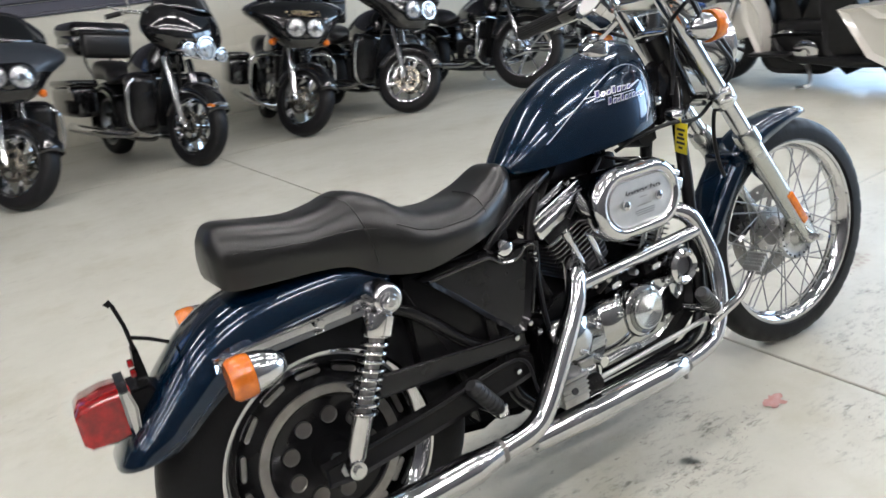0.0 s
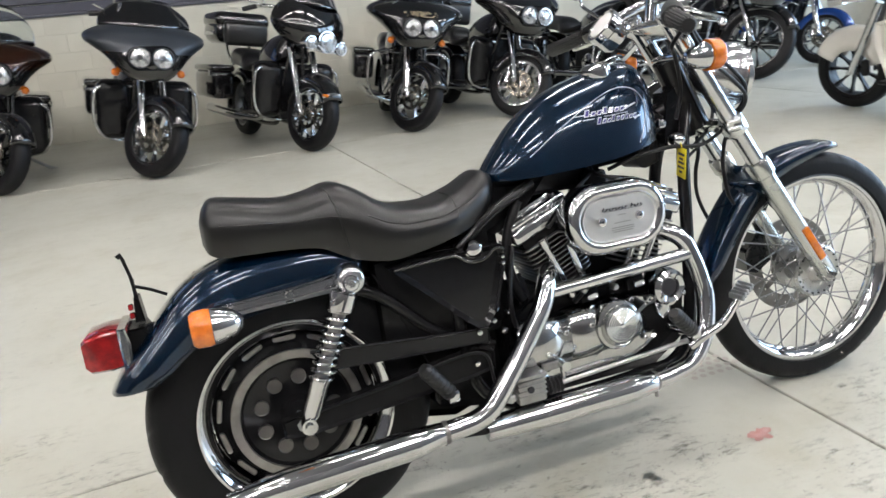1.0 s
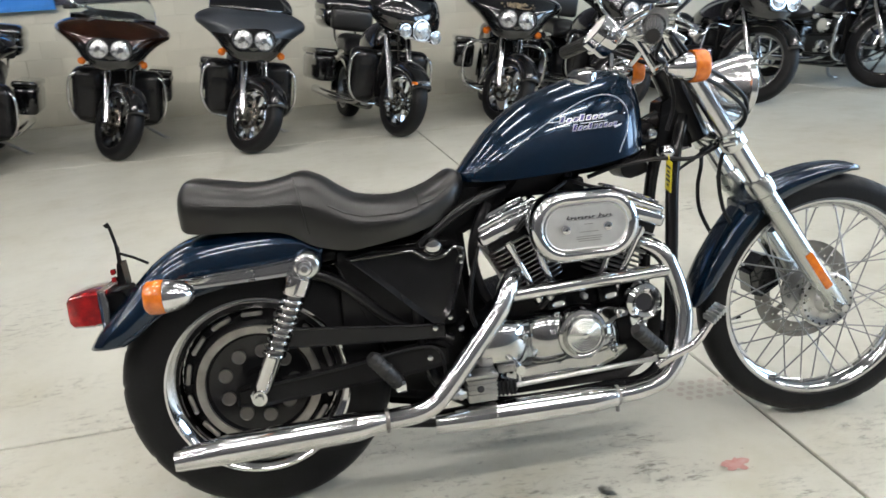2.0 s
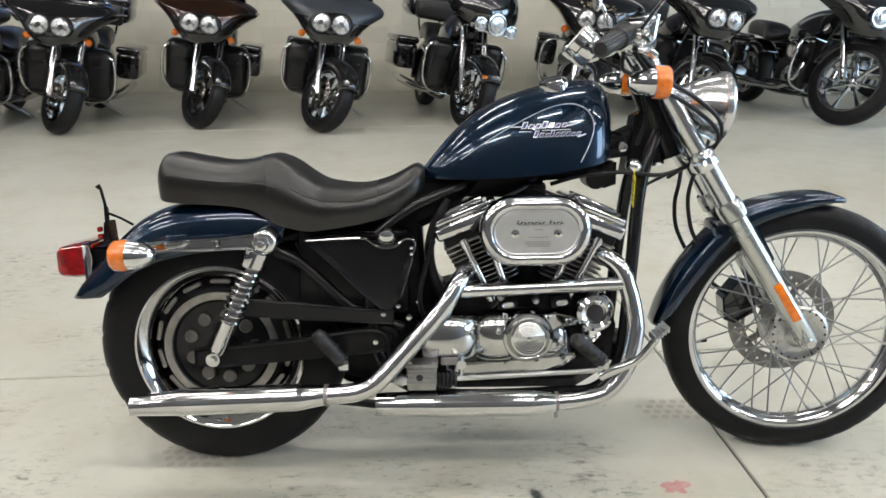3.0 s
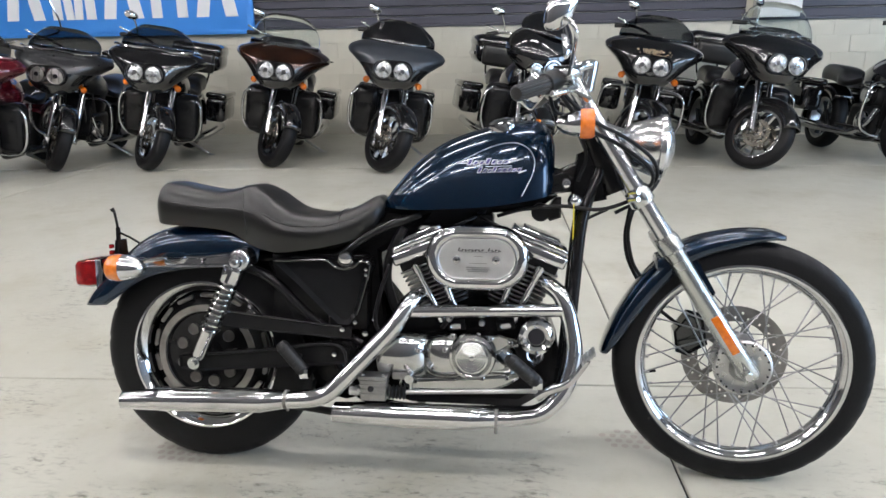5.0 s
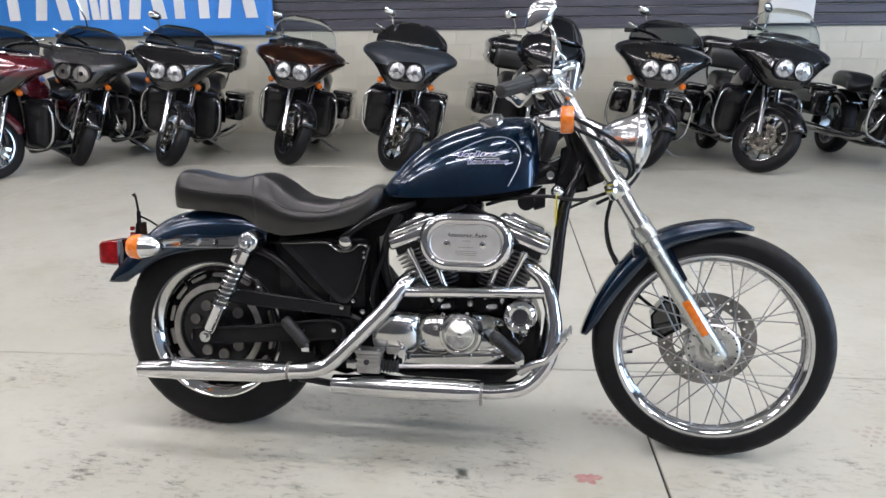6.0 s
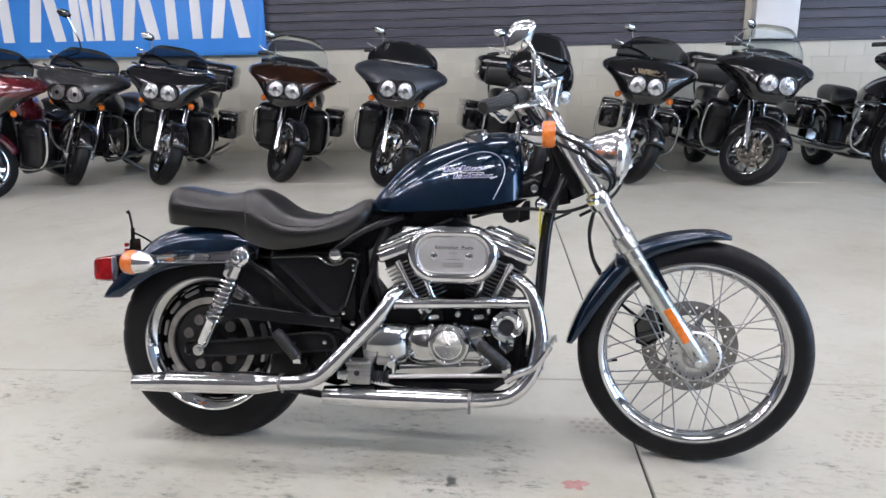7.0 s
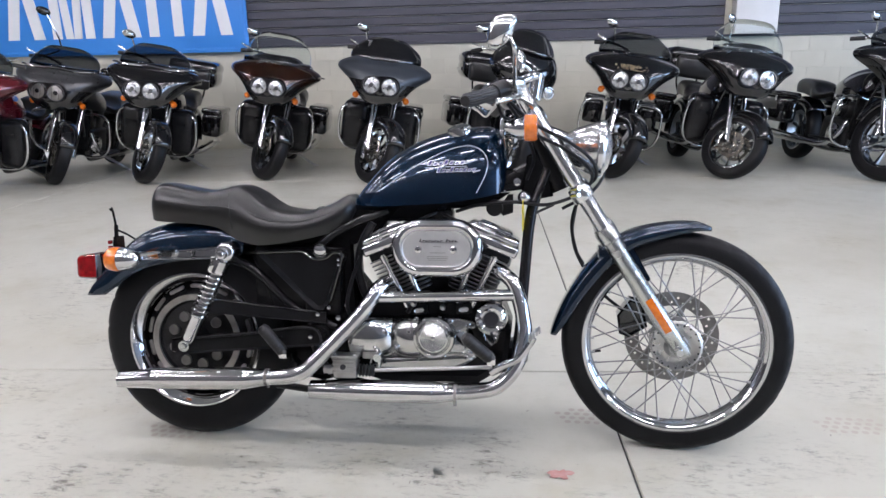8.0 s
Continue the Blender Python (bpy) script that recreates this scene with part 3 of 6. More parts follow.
SEAT = [(-0.140, 0.728, 0.772, 0.046), (-0.130, 0.710, 0.800, 0.080), (-0.106, 0.702, 0.820, 0.102), (-0.045, 0.699, 0.810, 0.114), (0.036, 0.694, 0.797, 0.117), (0.095, 0.684, 0.803, 0.118),
        (0.132, 0.664, 0.813, 0.122), (0.160, 0.650, 0.812, 0.134), (0.198, 0.640, 0.793, 0.146), (0.238, 0.634, 0.763, 0.152), (0.280, 0.637, 0.743, 0.152), (0.365, 0.650, 0.735, 0.142), (0.44, 0.668, 0.756, 0.114),
        (0.495, 0.700, 0.785, 0.088), (0.520, 0.735, 0.776, 0.06)]


def seat_half(s, lo, hi, w):
    """Plump cushion: full at two thirds of its height, drawn in below, softly crowned."""
    a = s * math.pi / 2
    r = math.sin(a)
    return w * math.cos(a) ** 0.52 * (0.86 + 0.14 * math.sin(min(1, r * 1.5) * math.pi / 2)), lo + (hi - lo) * r ** 0.86


seat = part("seat", lofted(SEAT, seat_half, 16, 5), LEATHER, bike, "black leather two-up seat with stepped passenger pad")


def seat_seam(x0, x1, s, n=24):
    pts = []
    c = list(zip(*SEAT))
    for i in range(n + 1):
        x = x0 + (x1 - x0) * i / n
        y, z = seat_half(s, *[float(np.interp(x, c[0], c[k])) for k in (1, 2, 3)])
        pts.append((x, -y * 1.002, z))
    return pts


part("seam", join(tube(seat_seam(-0.10, 0.16, 0.34), 0.0016, 6), tube(seat_seam(0.20, 0.50, 0.42), 0.0016, 6)), LEATHER, seat)
def cross_seam(x, lean=0.0, n=14, side=-1):
    """A stitched line over the cushion's side, from its crown down."""
    c, pts = list(zip(*SEAT)), []
    for k in range(1, n + 1):
        q = x + lean * (1 - k / n)
        y, z = seat_half(k / n, *[float(np.interp(q, c[0], c[j])) for j in (1, 2, 3)])
        pts.append((q, side * y * 1.003, z))
    return tube(pts, 0.0015, 6)


part("cross_seam", cross_seam(0.405), LEATHER, seat)
part("pad_seam", cross_seam(0.118, 0.035), LEATHER, seat)

# rear end: struts, lamps, shocks
for side in (-1, 1):
    st = part("fender_strut", join(plate([(-0.185, 0.582), (0.0, 0.586), (0.115, 0.590), (0.160, 0.600), (0.160, 0.630), (0.115, 0.628), (0.02, 0.618), (-0.185, 0.607)], side * 0.099, side * 0.117, 0.0088, 5)), CHROME, bike, "chrome mudguard strut")
    part("bolt", lathe([(0.0, -0.008), (0.008, -0.008), (0.010, 0), (0.0, 0)], 12), CHROME, st, m=pose(0.010, side * 0.117, 0.604, 0, 0, 0 if side < 0 else 180))
    bl = part("turn_signal", lathe([(0.0, 0.056), (0.012, 0.053), (0.025, 0.038), (0.033, 0.014), (0.035, -0.002), (0.0, -0.002)], 24, "x"), CHROME, bike, "chrome bullet turn signal with amber lens", m=pose(-0.146, side * 0.226, 0.599))
    part("lens", lathe([(0.0, -0.003), (0.035, -0.003), (0.037, -0.012), (0.036, -0.034), (0.030, -0.041), (0.0, -0.043)], 24, "x"), AMBER, bl, "amber lens")
    part("stalk", rod((0.01, 0, 0), (-0.02, -side * 0.125, 0.002), 0.010), CHROME, bl)
    sh = part("shock_absorber", join(tube([(0.1225, side * 0.138, 0.592), (0.121, side * 0.138, 0.588), (0.1055, side * 0.138, 0.555), (0.1045, side * 0.138, 0.552)], [0.022, 0.0300, 0.0308, 0.028], 24)), CHROME, bike, "chrome shock absorber with exposed coil spring")
    a, b = Vector((0.107, side * 0.138, 0.558)), Vector((0.038, side * 0.138, 0.409))
    d = (a - b).normalized()
    u, v = d.orthogonal().normalized(), d.cross(d.orthogonal()).normalized()
    part("spring", tube([b + (a - b) * (k / 144) + 0.0235 * (math.cos(2 * math.pi * k / 14.4) * u + math.sin(2 * math.pi * k / 14.4) * v) for k in range(145)], 0.0041, 8), CHROME, sh)
    part("damper", rod((0.11, side * 0.138, 0.56), (0.01, side * 0.138, 0.352), 0.0140), DISC, sh, "steel damper body inside the spring")
    part("lower_tube", tube([(0.041, side * 0.138, 0.416), (0.039, side * 0.138, 0.411), (0.008, side * 0.138, 0.344), (0.002, side * 0.138, 0.331)], [0.024, 0.0205, 0.0195, 0.014], 20), CHROME, sh)
    part("top_bolt", lathe([(0.0, side * 0.174), (0.007, side * 0.174), (0.009, side * 0.171), (0.015, side * 0.170), (0.018, side * 0.165), (0.018, side * 0.12), (0.0, side * 0.12)], 24), SATIN, sh, m=pose(0.134, 0, 0.611))
    part("strut_boss", lathe([(0.0, side * 0.158), (0.021, side * 0.158), (0.026, side * 0.156), (0.030, side * 0.150), (0.031, side * 0.142), (0.031, side * 0.095), (0.0, side * 0.095)], 28), SATIN, st, "rounded chrome end of the strut", m=pose(0.138, 0, 0.613))
    part("lower_bolt", join(rod((-0.002, side * 0.105, 0.322), (-0.002, side * 0.158, 0.322), 0.017, n=20), rod((-0.002, side * 0.158, 0.322), (-0.002, side * 0.167, 0.322), 0.010, n=6)), ALU, sh)
tl = part("tail_light", grid([[(x, y * h, z) for y, z in ((-1, z0), (-0.86, z0 - 0.006), (0.86, z0 - 0.006), (1, z0), (1, z1), (0.86, z1 + 0.006), (-0.86, z1 + 0.006), (-1, z1))] for x, h, z0, z1 in ((-0.318, 0.058, 0.520, 0.585), (-0.36, 0.064, 0.516, 0.586), (-0.398, 0.062, 0.518, 0.580), (-0.408, 0.054, 0.526, 0.572))]), RED, bike, "red tail light lens on chrome base")
part("base", plate([(-0.336, 0.502), (-0.321, 0.504), (-0.314, 0.560), (-0.320, 0.594), (-0.336, 0.594)], -0.066, 0.066, 0.005), CHROME, tl, "chrome lamp base")
part("mount", plate([(-0.322, 0.515), (-0.300, 0.515), (-0.272, 0.560), (-0.285, 0.585), (-0.322, 0.585)], -0.045, 0.045, 0.006), CASEBLACK, tl, "black lamp mount")
pb = part("plate_bracket", tube([(-0.306, -0.010, 0.729), (-0.312, -0.010, 0.735), (-0.306, -0.010, 0.738), (-0.302, -0.010, 0.728), (-0.294, -0.012, 0.69), (-0.288, -0.014, 0.61)], 0.0038, 8), CASEBLACK, bike, "empty black number plate bracket")
part("strap", box((0.006, 0.018, 0.055), (-0.292, -0.012, 0.655), 0.002), CASEBLACK, pb)
part("foot", plate([(-0.302, 0.592), (-0.282, 0.592), (-0.286, 0.645), (-0.296, 0.645)], -0.024, 0.020, 0.003), CASEBLACK, pb)
part("stay", tube([(-0.291, -0.004, 0.665), (-0.262, -0.002, 0.652), (-0.232, 0, 0.634)], 0.0036, 8), CASEBLACK, pb)
for y, z in ((-0.030, 0.628), (-0.030, 0.610)):
    part("reflector", box((0.010, 0.016, 0.013), (-0.304, y, z), 0.003), RED, pb, "small red reflector")

# frame and swingarm
fr = part("frame", join(*[tube([(1.10, s * 0.02, 0.86), (1.055, s * 0.055, 0.73), (1.035, s * 0.075, 0.52), (1.015, s * 0.085, 0.30), (0.96, s * 0.09, 0.215), (0.85, s * 0.09, 0.20), (0.55, s * 0.09, 0.20), (0.42, s * 0.09, 0.27), (0.385, s * 0.09, 0.40), (0.38, s * 0.08, 0.60)], 0.0165, 12, 5) for s in (-1, 1)],
                       *[tube([(0.08, s * 0.085, 0.60), (0.20, s * 0.085, 0.555), (0.33, s * 0.08, 0.435), (0.46, s * 0.08, 0.375)], 0.015, 12, 5) for s in (-1, 1)],
                       tube([(1.10, 0, 0.88), (0.90, 0, 0.80), (0.60, 0, 0.735), (0.35, 0, 0.63), (0.12, 0, 0.60)], 0.025, 12, 4), *[tube([(0.62, s * 0.05, 0.735), (0.50, s * 0.085, 0.69), (0.40, s * 0.09, 0.62)], 0.013, 10, 4) for s in (-1, 1)],
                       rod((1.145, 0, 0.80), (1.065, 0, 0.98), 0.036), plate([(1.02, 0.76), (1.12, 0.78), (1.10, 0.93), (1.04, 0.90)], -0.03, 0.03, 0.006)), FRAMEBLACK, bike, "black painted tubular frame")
part("swingarm", join(*[plate([(-0.055, 0.337), (0.0, 0.345), (0.20, 0.362), (0.40, 0.392), (0.44, 0.375), (0.44, 0.335), (0.38, 0.325), (0.0, 0.293), (-0.055, 0.300)], s * 0.104, s * 0.132, 0.006) for s in (-1, 1)], rod((0.42, -0.12, 0.36), (0.42, 0.12, 0.36), 0.03)), CASEBLACK, bike, "black swingarm")
part("inner_fender", grid([[(0.20 + x, s * y, z) for x, z, y in ((0, 0.60, 0.09), (0.05, 0.48, 0.085), (0.10, 0.36, 0.085), (0.11, 0.26, 0.08))] for s in (-1, -0.3, 0.3, 1)], closed=False), CASEBLACK, bike)
thicken(bpy.data.objects["inner_fender"], 0.004)
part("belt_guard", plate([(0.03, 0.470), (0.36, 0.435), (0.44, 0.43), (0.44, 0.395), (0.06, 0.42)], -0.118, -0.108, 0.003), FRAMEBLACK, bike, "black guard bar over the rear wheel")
part("guard_edge", tube([(0.03, -0.116, 0.470), (0.20, -0.117, 0.452), (0.36, -0.117, 0.435), (0.44, -0.116, 0.430)], 0.0035, 8, 4), BLACK, bike, "glossy upper edge of the guard")
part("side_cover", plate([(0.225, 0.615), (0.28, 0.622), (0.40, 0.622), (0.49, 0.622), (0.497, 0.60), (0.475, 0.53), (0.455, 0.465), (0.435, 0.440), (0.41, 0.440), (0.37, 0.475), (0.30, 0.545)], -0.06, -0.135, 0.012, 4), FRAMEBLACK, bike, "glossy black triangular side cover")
part("side_cover_trim", tube([(0.235, -0.136, 0.612), (0.36, -0.138, 0.618), (0.385, -0.138, 0.612), (0.405, -0.138, 0.598), (0.43, -0.138, 0.594), (0.452, -0.138, 0.600), (0.470, -0.137, 0.614), (0.490, -0.136, 0.612), (0.494, -0.136, 0.595), (0.478, -0.136, 0.535), (0.458, -0.136, 0.470)], 0.0038, 8, 5), BLACK, bike, "glossy raised edge of the side cover")
part("oil_cap", lathe([(0.0, -0.03), (0.012, -0.029), (0.021, -0.022), (0.023, -0.012), (0.019, 0.0), (0.0, 0.0)], 24), CHROME, bike, "round chrome cap", m=pose(0.427, -0.108, 0.622, 20, 0, 0))
part("battery_box", box((0.28, 0.17, 0.22), (0.34, 0.0, 0.52), 0.02), CASEBLACK, bike, "black battery box behind the side cover")
part("oil_tank", plate([(0.40, 0.40), (0.53, 0.40), (0.520, 0.50), (0.512, 0.63), (0.585, 0.665), (0.655, 0.745), (0.50, 0.755), (0.42, 0.66)], -0.055, 0.055, 0.015), CASEBLACK, bike, "black oil tank")
part("transmission_case", plate([(0.24, 0.58), (0.45, 0.61), (0.57, 0.46), (0.57, 0.23), (0.44, 0.205), (0.32, 0.235), (0.245, 0.33), (0.27, 0.45)], -0.035, 0.07, 0.012), CASEBLACK, bike, "black transmission case")
part("coil_cover", plate([(0.56, 0.705), (0.805, 0.700), (0.815, 0.742), (0.93, 0.750), (0.99, 0.79), (0.56, 0.772)], -0.042, 0.042, 0.008), CASEBLACK, bike, "black coil cover under the tank")
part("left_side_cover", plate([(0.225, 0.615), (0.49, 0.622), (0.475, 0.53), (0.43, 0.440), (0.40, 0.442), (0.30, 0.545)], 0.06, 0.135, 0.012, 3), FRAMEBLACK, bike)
part("belt_cover", plate([(0.20, 0.30), (0.45, 0.30), (0.45, 0.19), (0.38, 0.168), (0.30, 0.185), (0.22, 0.235)], 0.040, 0.095, 0.012, 3), CASEBLACK, bike, "black cover round the drive belt")
part("breather_hose", tube([(0.575, -0.060, 0.700), (0.548, -0.064, 0.650), (0.532, -0.066, 0.600), (0.530, -0.066, 0.550), (0.545, -0.064, 0.490), (0.560, -0.060, 0.460)], 0.0125, 12, 5), CABLE, bike, "black rubber hose behind the rear cylinder")
part("stand", tube([(0.62, 0.12, 0.20), (0.58, 0.22, 0.10), (0.54, 0.30, 0.055)], 0.012, 10, 4), CASEBLACK, bike, "extended side stand")

# engine
def fin_piece(w, d, t, r=0.02):
    out = []
    for cx, cy, a0 in ((1, 1, 0), (-1, 1, 90), (-1, -1, 180), (1, -1, 270)):
        for k in range(4):
            a = radians(a0 + 30 * k)
            out.append((cx * (w / 2 - r) + r * math.cos(a), cy * (d / 2 - r) + r * math.sin(a)))
    return grid([[(x * s, y * s, z) for x, y in out] for z, s in ((-t / 2, 0.985), (-t / 4, 1), (t / 4, 1), (t / 2, 0.985))])


FIN = material("bare_fin_edge", (0.31, 0.31, 0.31), 0.3, 0.95, (0.17, 0.17, 0.17), 20, 0.7)
eng = part("crankcase", join(plate([(0.50, 0.25), (0.60, 0.215), (0.90, 0.215), (0.985, 0.27), (1.0, 0.38), (0.97, 0.46), (0.86, 0.485), (0.66, 0.485), (0.56, 0.46), (0.49, 0.40)], -0.085, 0.12, 0.015, 3), box((0.20, 0.14, 0.05), (0.95, 0.0, 0.30), 0.01)), CASEBLACK, bike, "black engine crankcase")
for base, tilt, nm in (((0.705, 0.0, 0.455), -22.5, "rear"), ((0.855, 0.0, 0.455), 22.5, "front")):
    m0 = pose(*base, 0, tilt, 0)
    cyl = part("cylinder", rod((0, 0, 0), (0, 0, 0.19), 0.050, n=24), CASEBLACK, eng, "black finned cylinder", m=m0)
    fin = part("fin", fin_piece(0.136, 0.150, 0.0042), FIN, cyl, m=pose(0, 0, 0.035))
    for k in range(1, 11):
        s = 1.0 + 0.022 * k
        again(fin, cyl, pose(0, 0, 0.035 + 0.0128 * k) @ Matrix.Diagonal((s, s, 1, 1)))
    hd = part("cylinder_head", box((0.150, 0.165, 0.035), (0, 0, 0.178), 0.008), CASEBLACK, eng, "black cylinder head", m=m0)
    rk = part("rocker_cover", join(box((0.178, 0.172, 0.036), (0, 0, 0.203), 0.010, 3), box((0.165, 0.155, 0.020), (0, 0, 0.229), 0.008, 3), box((0.11, 0.115, 0.014), (0, 0, 0.244), 0.006)), CHROME, eng, "stepped chrome rocker cover", m=m0)
    for sx in (-1, 1):
        part("rocker_bolt", rod((sx * 0.06, -0.062, 0.235), (sx * 0.06, -0.062, 0.246), 0.008, n=6), CHROME, rk)
        part("pushrod_tube", join(rod((sx * 0.022, -0.078, 0.0), (sx * 0.030, -0.092, 0.175), 0.0095), rod((sx * 0.022, -0.078, 0.0), (sx * 0.024, -0.080, 0.035), 0.013), rod((sx * 0.029, -0.09, 0.15), (sx * 0.030, -0.092, 0.172), 0.013)), CHROME, eng, "chrome pushrod tube", m=m0)
    part("spark_plug_lead", tube([m0 @ Vector((0.0, -0.09, 0.185)), (base[0], -0.10, 0.70), (0.78, -0.06, 0.735), (0.80, -0.02, 0.75)], 0.0045, 8, 4), CABLE, eng)
ac = part("air_cleaner", grid([[(x, y, z) for x, z in stadium(0.783, 0.633, w, h, 12)] for y, w, h in ((-0.085, 0.20, 0.11), (-0.10, 0.225, 0.13), (-0.104, 0.260, 0.160), (-0.14, 0.270, 0.170), (-0.158, 0.270, 0.170), (-0.172, 0.262, 0.162), (-0.180, 0.246, 0.146), (-0.182, 0.228, 0.130), (-0.180, 0.212, 0.116), (-0.174, 0.202, 0.106))]), CHROME, bike, "oval chrome air cleaner cover with engraved plate", m=pose(0, 0.009, 0))
part("cover_plate", plate(stadium(0.783, 0.633, 0.200, 0.104, 12), -0.173, -0.180, 0.004, 3), PLATE, ac, "brushed metal plate with printed script")
for x in (0.732, 0.833):
    bo = part("cover_bolt", lathe([(0.0, -0.007), (0.005, -0.007), (0.010, -0.005), (0.011, 0.0), (0.0, 0.0)], 16), CHROME, ac, m=pose(x, -0.180, 0.631))
    # Black hexagon in place of a recess, its shade put into the colour.
    part("socket", rod((0, -0.0078, 0), (0, -0.006, 0), 0.0035, n=6), INK_AND_SHADE, bo)
script = []
for k in range(13):
    if k == 8:
        continue
    x = 0.738 + k * 0.0085
    h = 0.0095 if k in (0, 9) else 0.0055
    script.append(moved(box((0.0026, 0.0006, h)), pose(x, -0.1804, 0.656 + (h - 0.0055) / 2, 0, 24, 0)))
    script.append(moved(box((0.0052, 0.0006, 0.0016)), pose(x + 0.003, -0.1804, 0.654 + 0.003 * (k % 2), 0, -20, 0)))
part("script", join(*script, box((0.10, 0.0006, 0.0008), (0.79, -0.1804, 0.6515))), INK_AND_SHADE, ac, "black script bars", smooth=False)
part("small_print", join(*[box((w, 0.0006, 0.0012), (0.787, -0.1804, z)) for w, z in ((0.022, 0.640), (0.045, 0.622), (0.06, 0.611), (0.06, 0.606), (0.052, 0.601))]), DISC, ac, smooth=False)
part("carburettor", join(box((0.10, 0.09, 0.09), (0.79, -0.04, 0.66), 0.015), rod((0.79, -0.09, 0.64), (0.79, 0.05, 0.64), 0.035), box((0.06, 0.08, 0.05), (0.79, -0.03, 0.715), 0.01)), CASEBLACK, bike, "black carburettor")

GEAR = [(0.625, 0.404), (0.66, 0.417), (0.72, 0.421), (0.77, 0.424), (0.82, 0.420), (0.862, 0.400), (0.885, 0.362), (0.892, 0.320), (0.880, 0.296), (0.82, 0.282), (0.70, 0.276), (0.60, 0.276), (0.560, 0.300), (0.575, 0.355)]
FLANGE = [(0.575, 0.300), (0.70, 0.305), (0.80, 0.309), (0.892, 0.313), (0.897, 0.300), (0.865, 0.278), (0.825, 0.262), (0.70, 0.255), (0.60, 0.255), (0.568, 0.270)]


def domed(outline, centre, y0, rise, rings=9):
    """A cast cover that swells out from its outline towards the middle."""
    line = [(p.x, p.z) for p in smooth_line([(x, 0, z) for x, z in (*outline, outline[0])], 3)][:-1]
    rows = []
    for k in range(rings + 1):
        q = 1 - 0.97 * (k / rings) ** 1.5
        y = y0 - rise * (1 - q ** 2.4) ** 0.6
        rows.append([(centre[0] + (x - centre[0]) * q, y, centre[1] + (z - centre[1]) * q) for x, z in line])
    return grid(rows)


gc = part("gear_cover", domed(GEAR, (0.735, 0.350), -0.070, 0.050), BRIGHT, bike, "polished gear case cover")
part("flange", plate(FLANGE, -0.070, -0.104, 0.005, 3), BRIGHT, gc, "polished lower flange with screws")
part("gasket_edge", plate([(x + (x - 0.735) * 0.012, z - 0.002) for x, z in FLANGE], -0.072, -0.077, 0.001), CASEBLACK, gc)
part("tappet_gallery", box((0.13, 0.10, 0.14), (0.78, 0.0, 0.525), 0.02), CASEBLACK, eng)


def half_barrel(stations, z0, high, deep, n=14):
    """A cover like half a barrel that lies along x; stations of (x, size)."""
    return grid([[(x, -0.090 - deep * q * math.sin(math.pi * k / n) ** 0.7, z0 + high * q * math.cos(math.pi * k / n)) for k in range(n + 1)] for x, q in stations], closed=False)


sc = part("sprocket_cover", half_barrel(((0.505, 0.55), (0.508, 0.80), (0.515, 0.93), (0.53, 0.985), (0.56, 1.0), (0.642, 1.0)), 0.353, 0.064, 0.044), BRIGHT, gc, "rounded polished sprocket cover")
thicken(sc, 0.004)
thicken(part("barrel", half_barrel(((0.6432, 0.995), (0.70, 0.995), (0.726, 0.98), (0.734, 0.90), (0.737, 0.70)), 0.353, 0.063, 0.044), BRIGHT, gc), 0.004)
part("timer_bezel", lathe([(0.0, -0.095), (0.064, -0.095), (0.064, -0.126), (0.060, -0.134), (0.053, -0.137), (0.047, -0.133), (0.0, -0.132)], 40), BRIGHT, gc, "polished bezel", m=pose(0.771, -0.006, 0.364))
part("timer_cover", lathe([(0.0, -0.148)] + [(0.0055 * k + d, -0.148 + 0.00035 * k + h) for k in range(1, 8) for d, h in ((0.0, 0.0), (0.0022, 0.0014))] + [(0.0435, -0.143), (0.0455, -0.139), (0.0455, -0.12), (0.0, -0.12)], 40), ALU, gc, "round brushed timer cover with turned rings", m=pose(0.771, -0.010, 0.366))
part("cover_arm", plate([(0.800, 0.420), (0.840, 0.421), (0.884, 0.413), (0.897, 0.404), (0.893, 0.393), (0.865, 0.388), (0.842, 0.374), (0.822, 0.366)], -0.080, -0.122, 0.006, 3), BRIGHT, gc, "polished arm with two screws")
for x, y, z in ((0.718, -0.106, 0.293), (0.797, -0.106, 0.297), (0.864, -0.106, 0.300), (0.628, -0.136, 0.377), (0.698, -0.136, 0.380), (0.716, -0.112, 0.414), (0.821, -0.123, 0.412), (0.872, -0.123, 0.403)):
    sw_ = part("cover_screw", lathe([(0.0, -0.004), (0.005, -0.004), (0.0072, -0.002), (0.0072, 0.004), (0.0, 0.004)], 12), CHROME, gc, m=pose(x, y, z))
    # Flat black hexagon paints the shaded socket of the screw.
    part("socket", rod((0, -0.0046, 0), (0, -0.003, 0), 0.0038, n=6), INK_AND_SHADE, sw_)
part("oil_filter_cover", lathe([(0.0, -0.112), (0.024, -0.112), (0.026, -0.122), (0.036, -0.128), (0.046, -0.120), (0.049, -0.107), (0.049, -0.08), (0.044, -0.05), (0.0, -0.05)], 40), CHROME, bike, "round chrome cover with dark centre", m=pose(0.940, 0, 0.419))
part("bracket", plate([(-0.030, -0.02), (0.030, -0.02), (0.018, -0.075), (-0.004, -0.090), (-0.022, -0.070)], -0.085, -0.070, 0.004), CHROME, bpy.data.objects["oil_filter_cover"])
part("dark_centre", lathe([(0.0, -0.115), (0.022, -0.115), (0.023, -0.110), (0.0, -0.110)], 24), INK_AND_SHADE, bpy.data.objects["oil_filter_cover"])
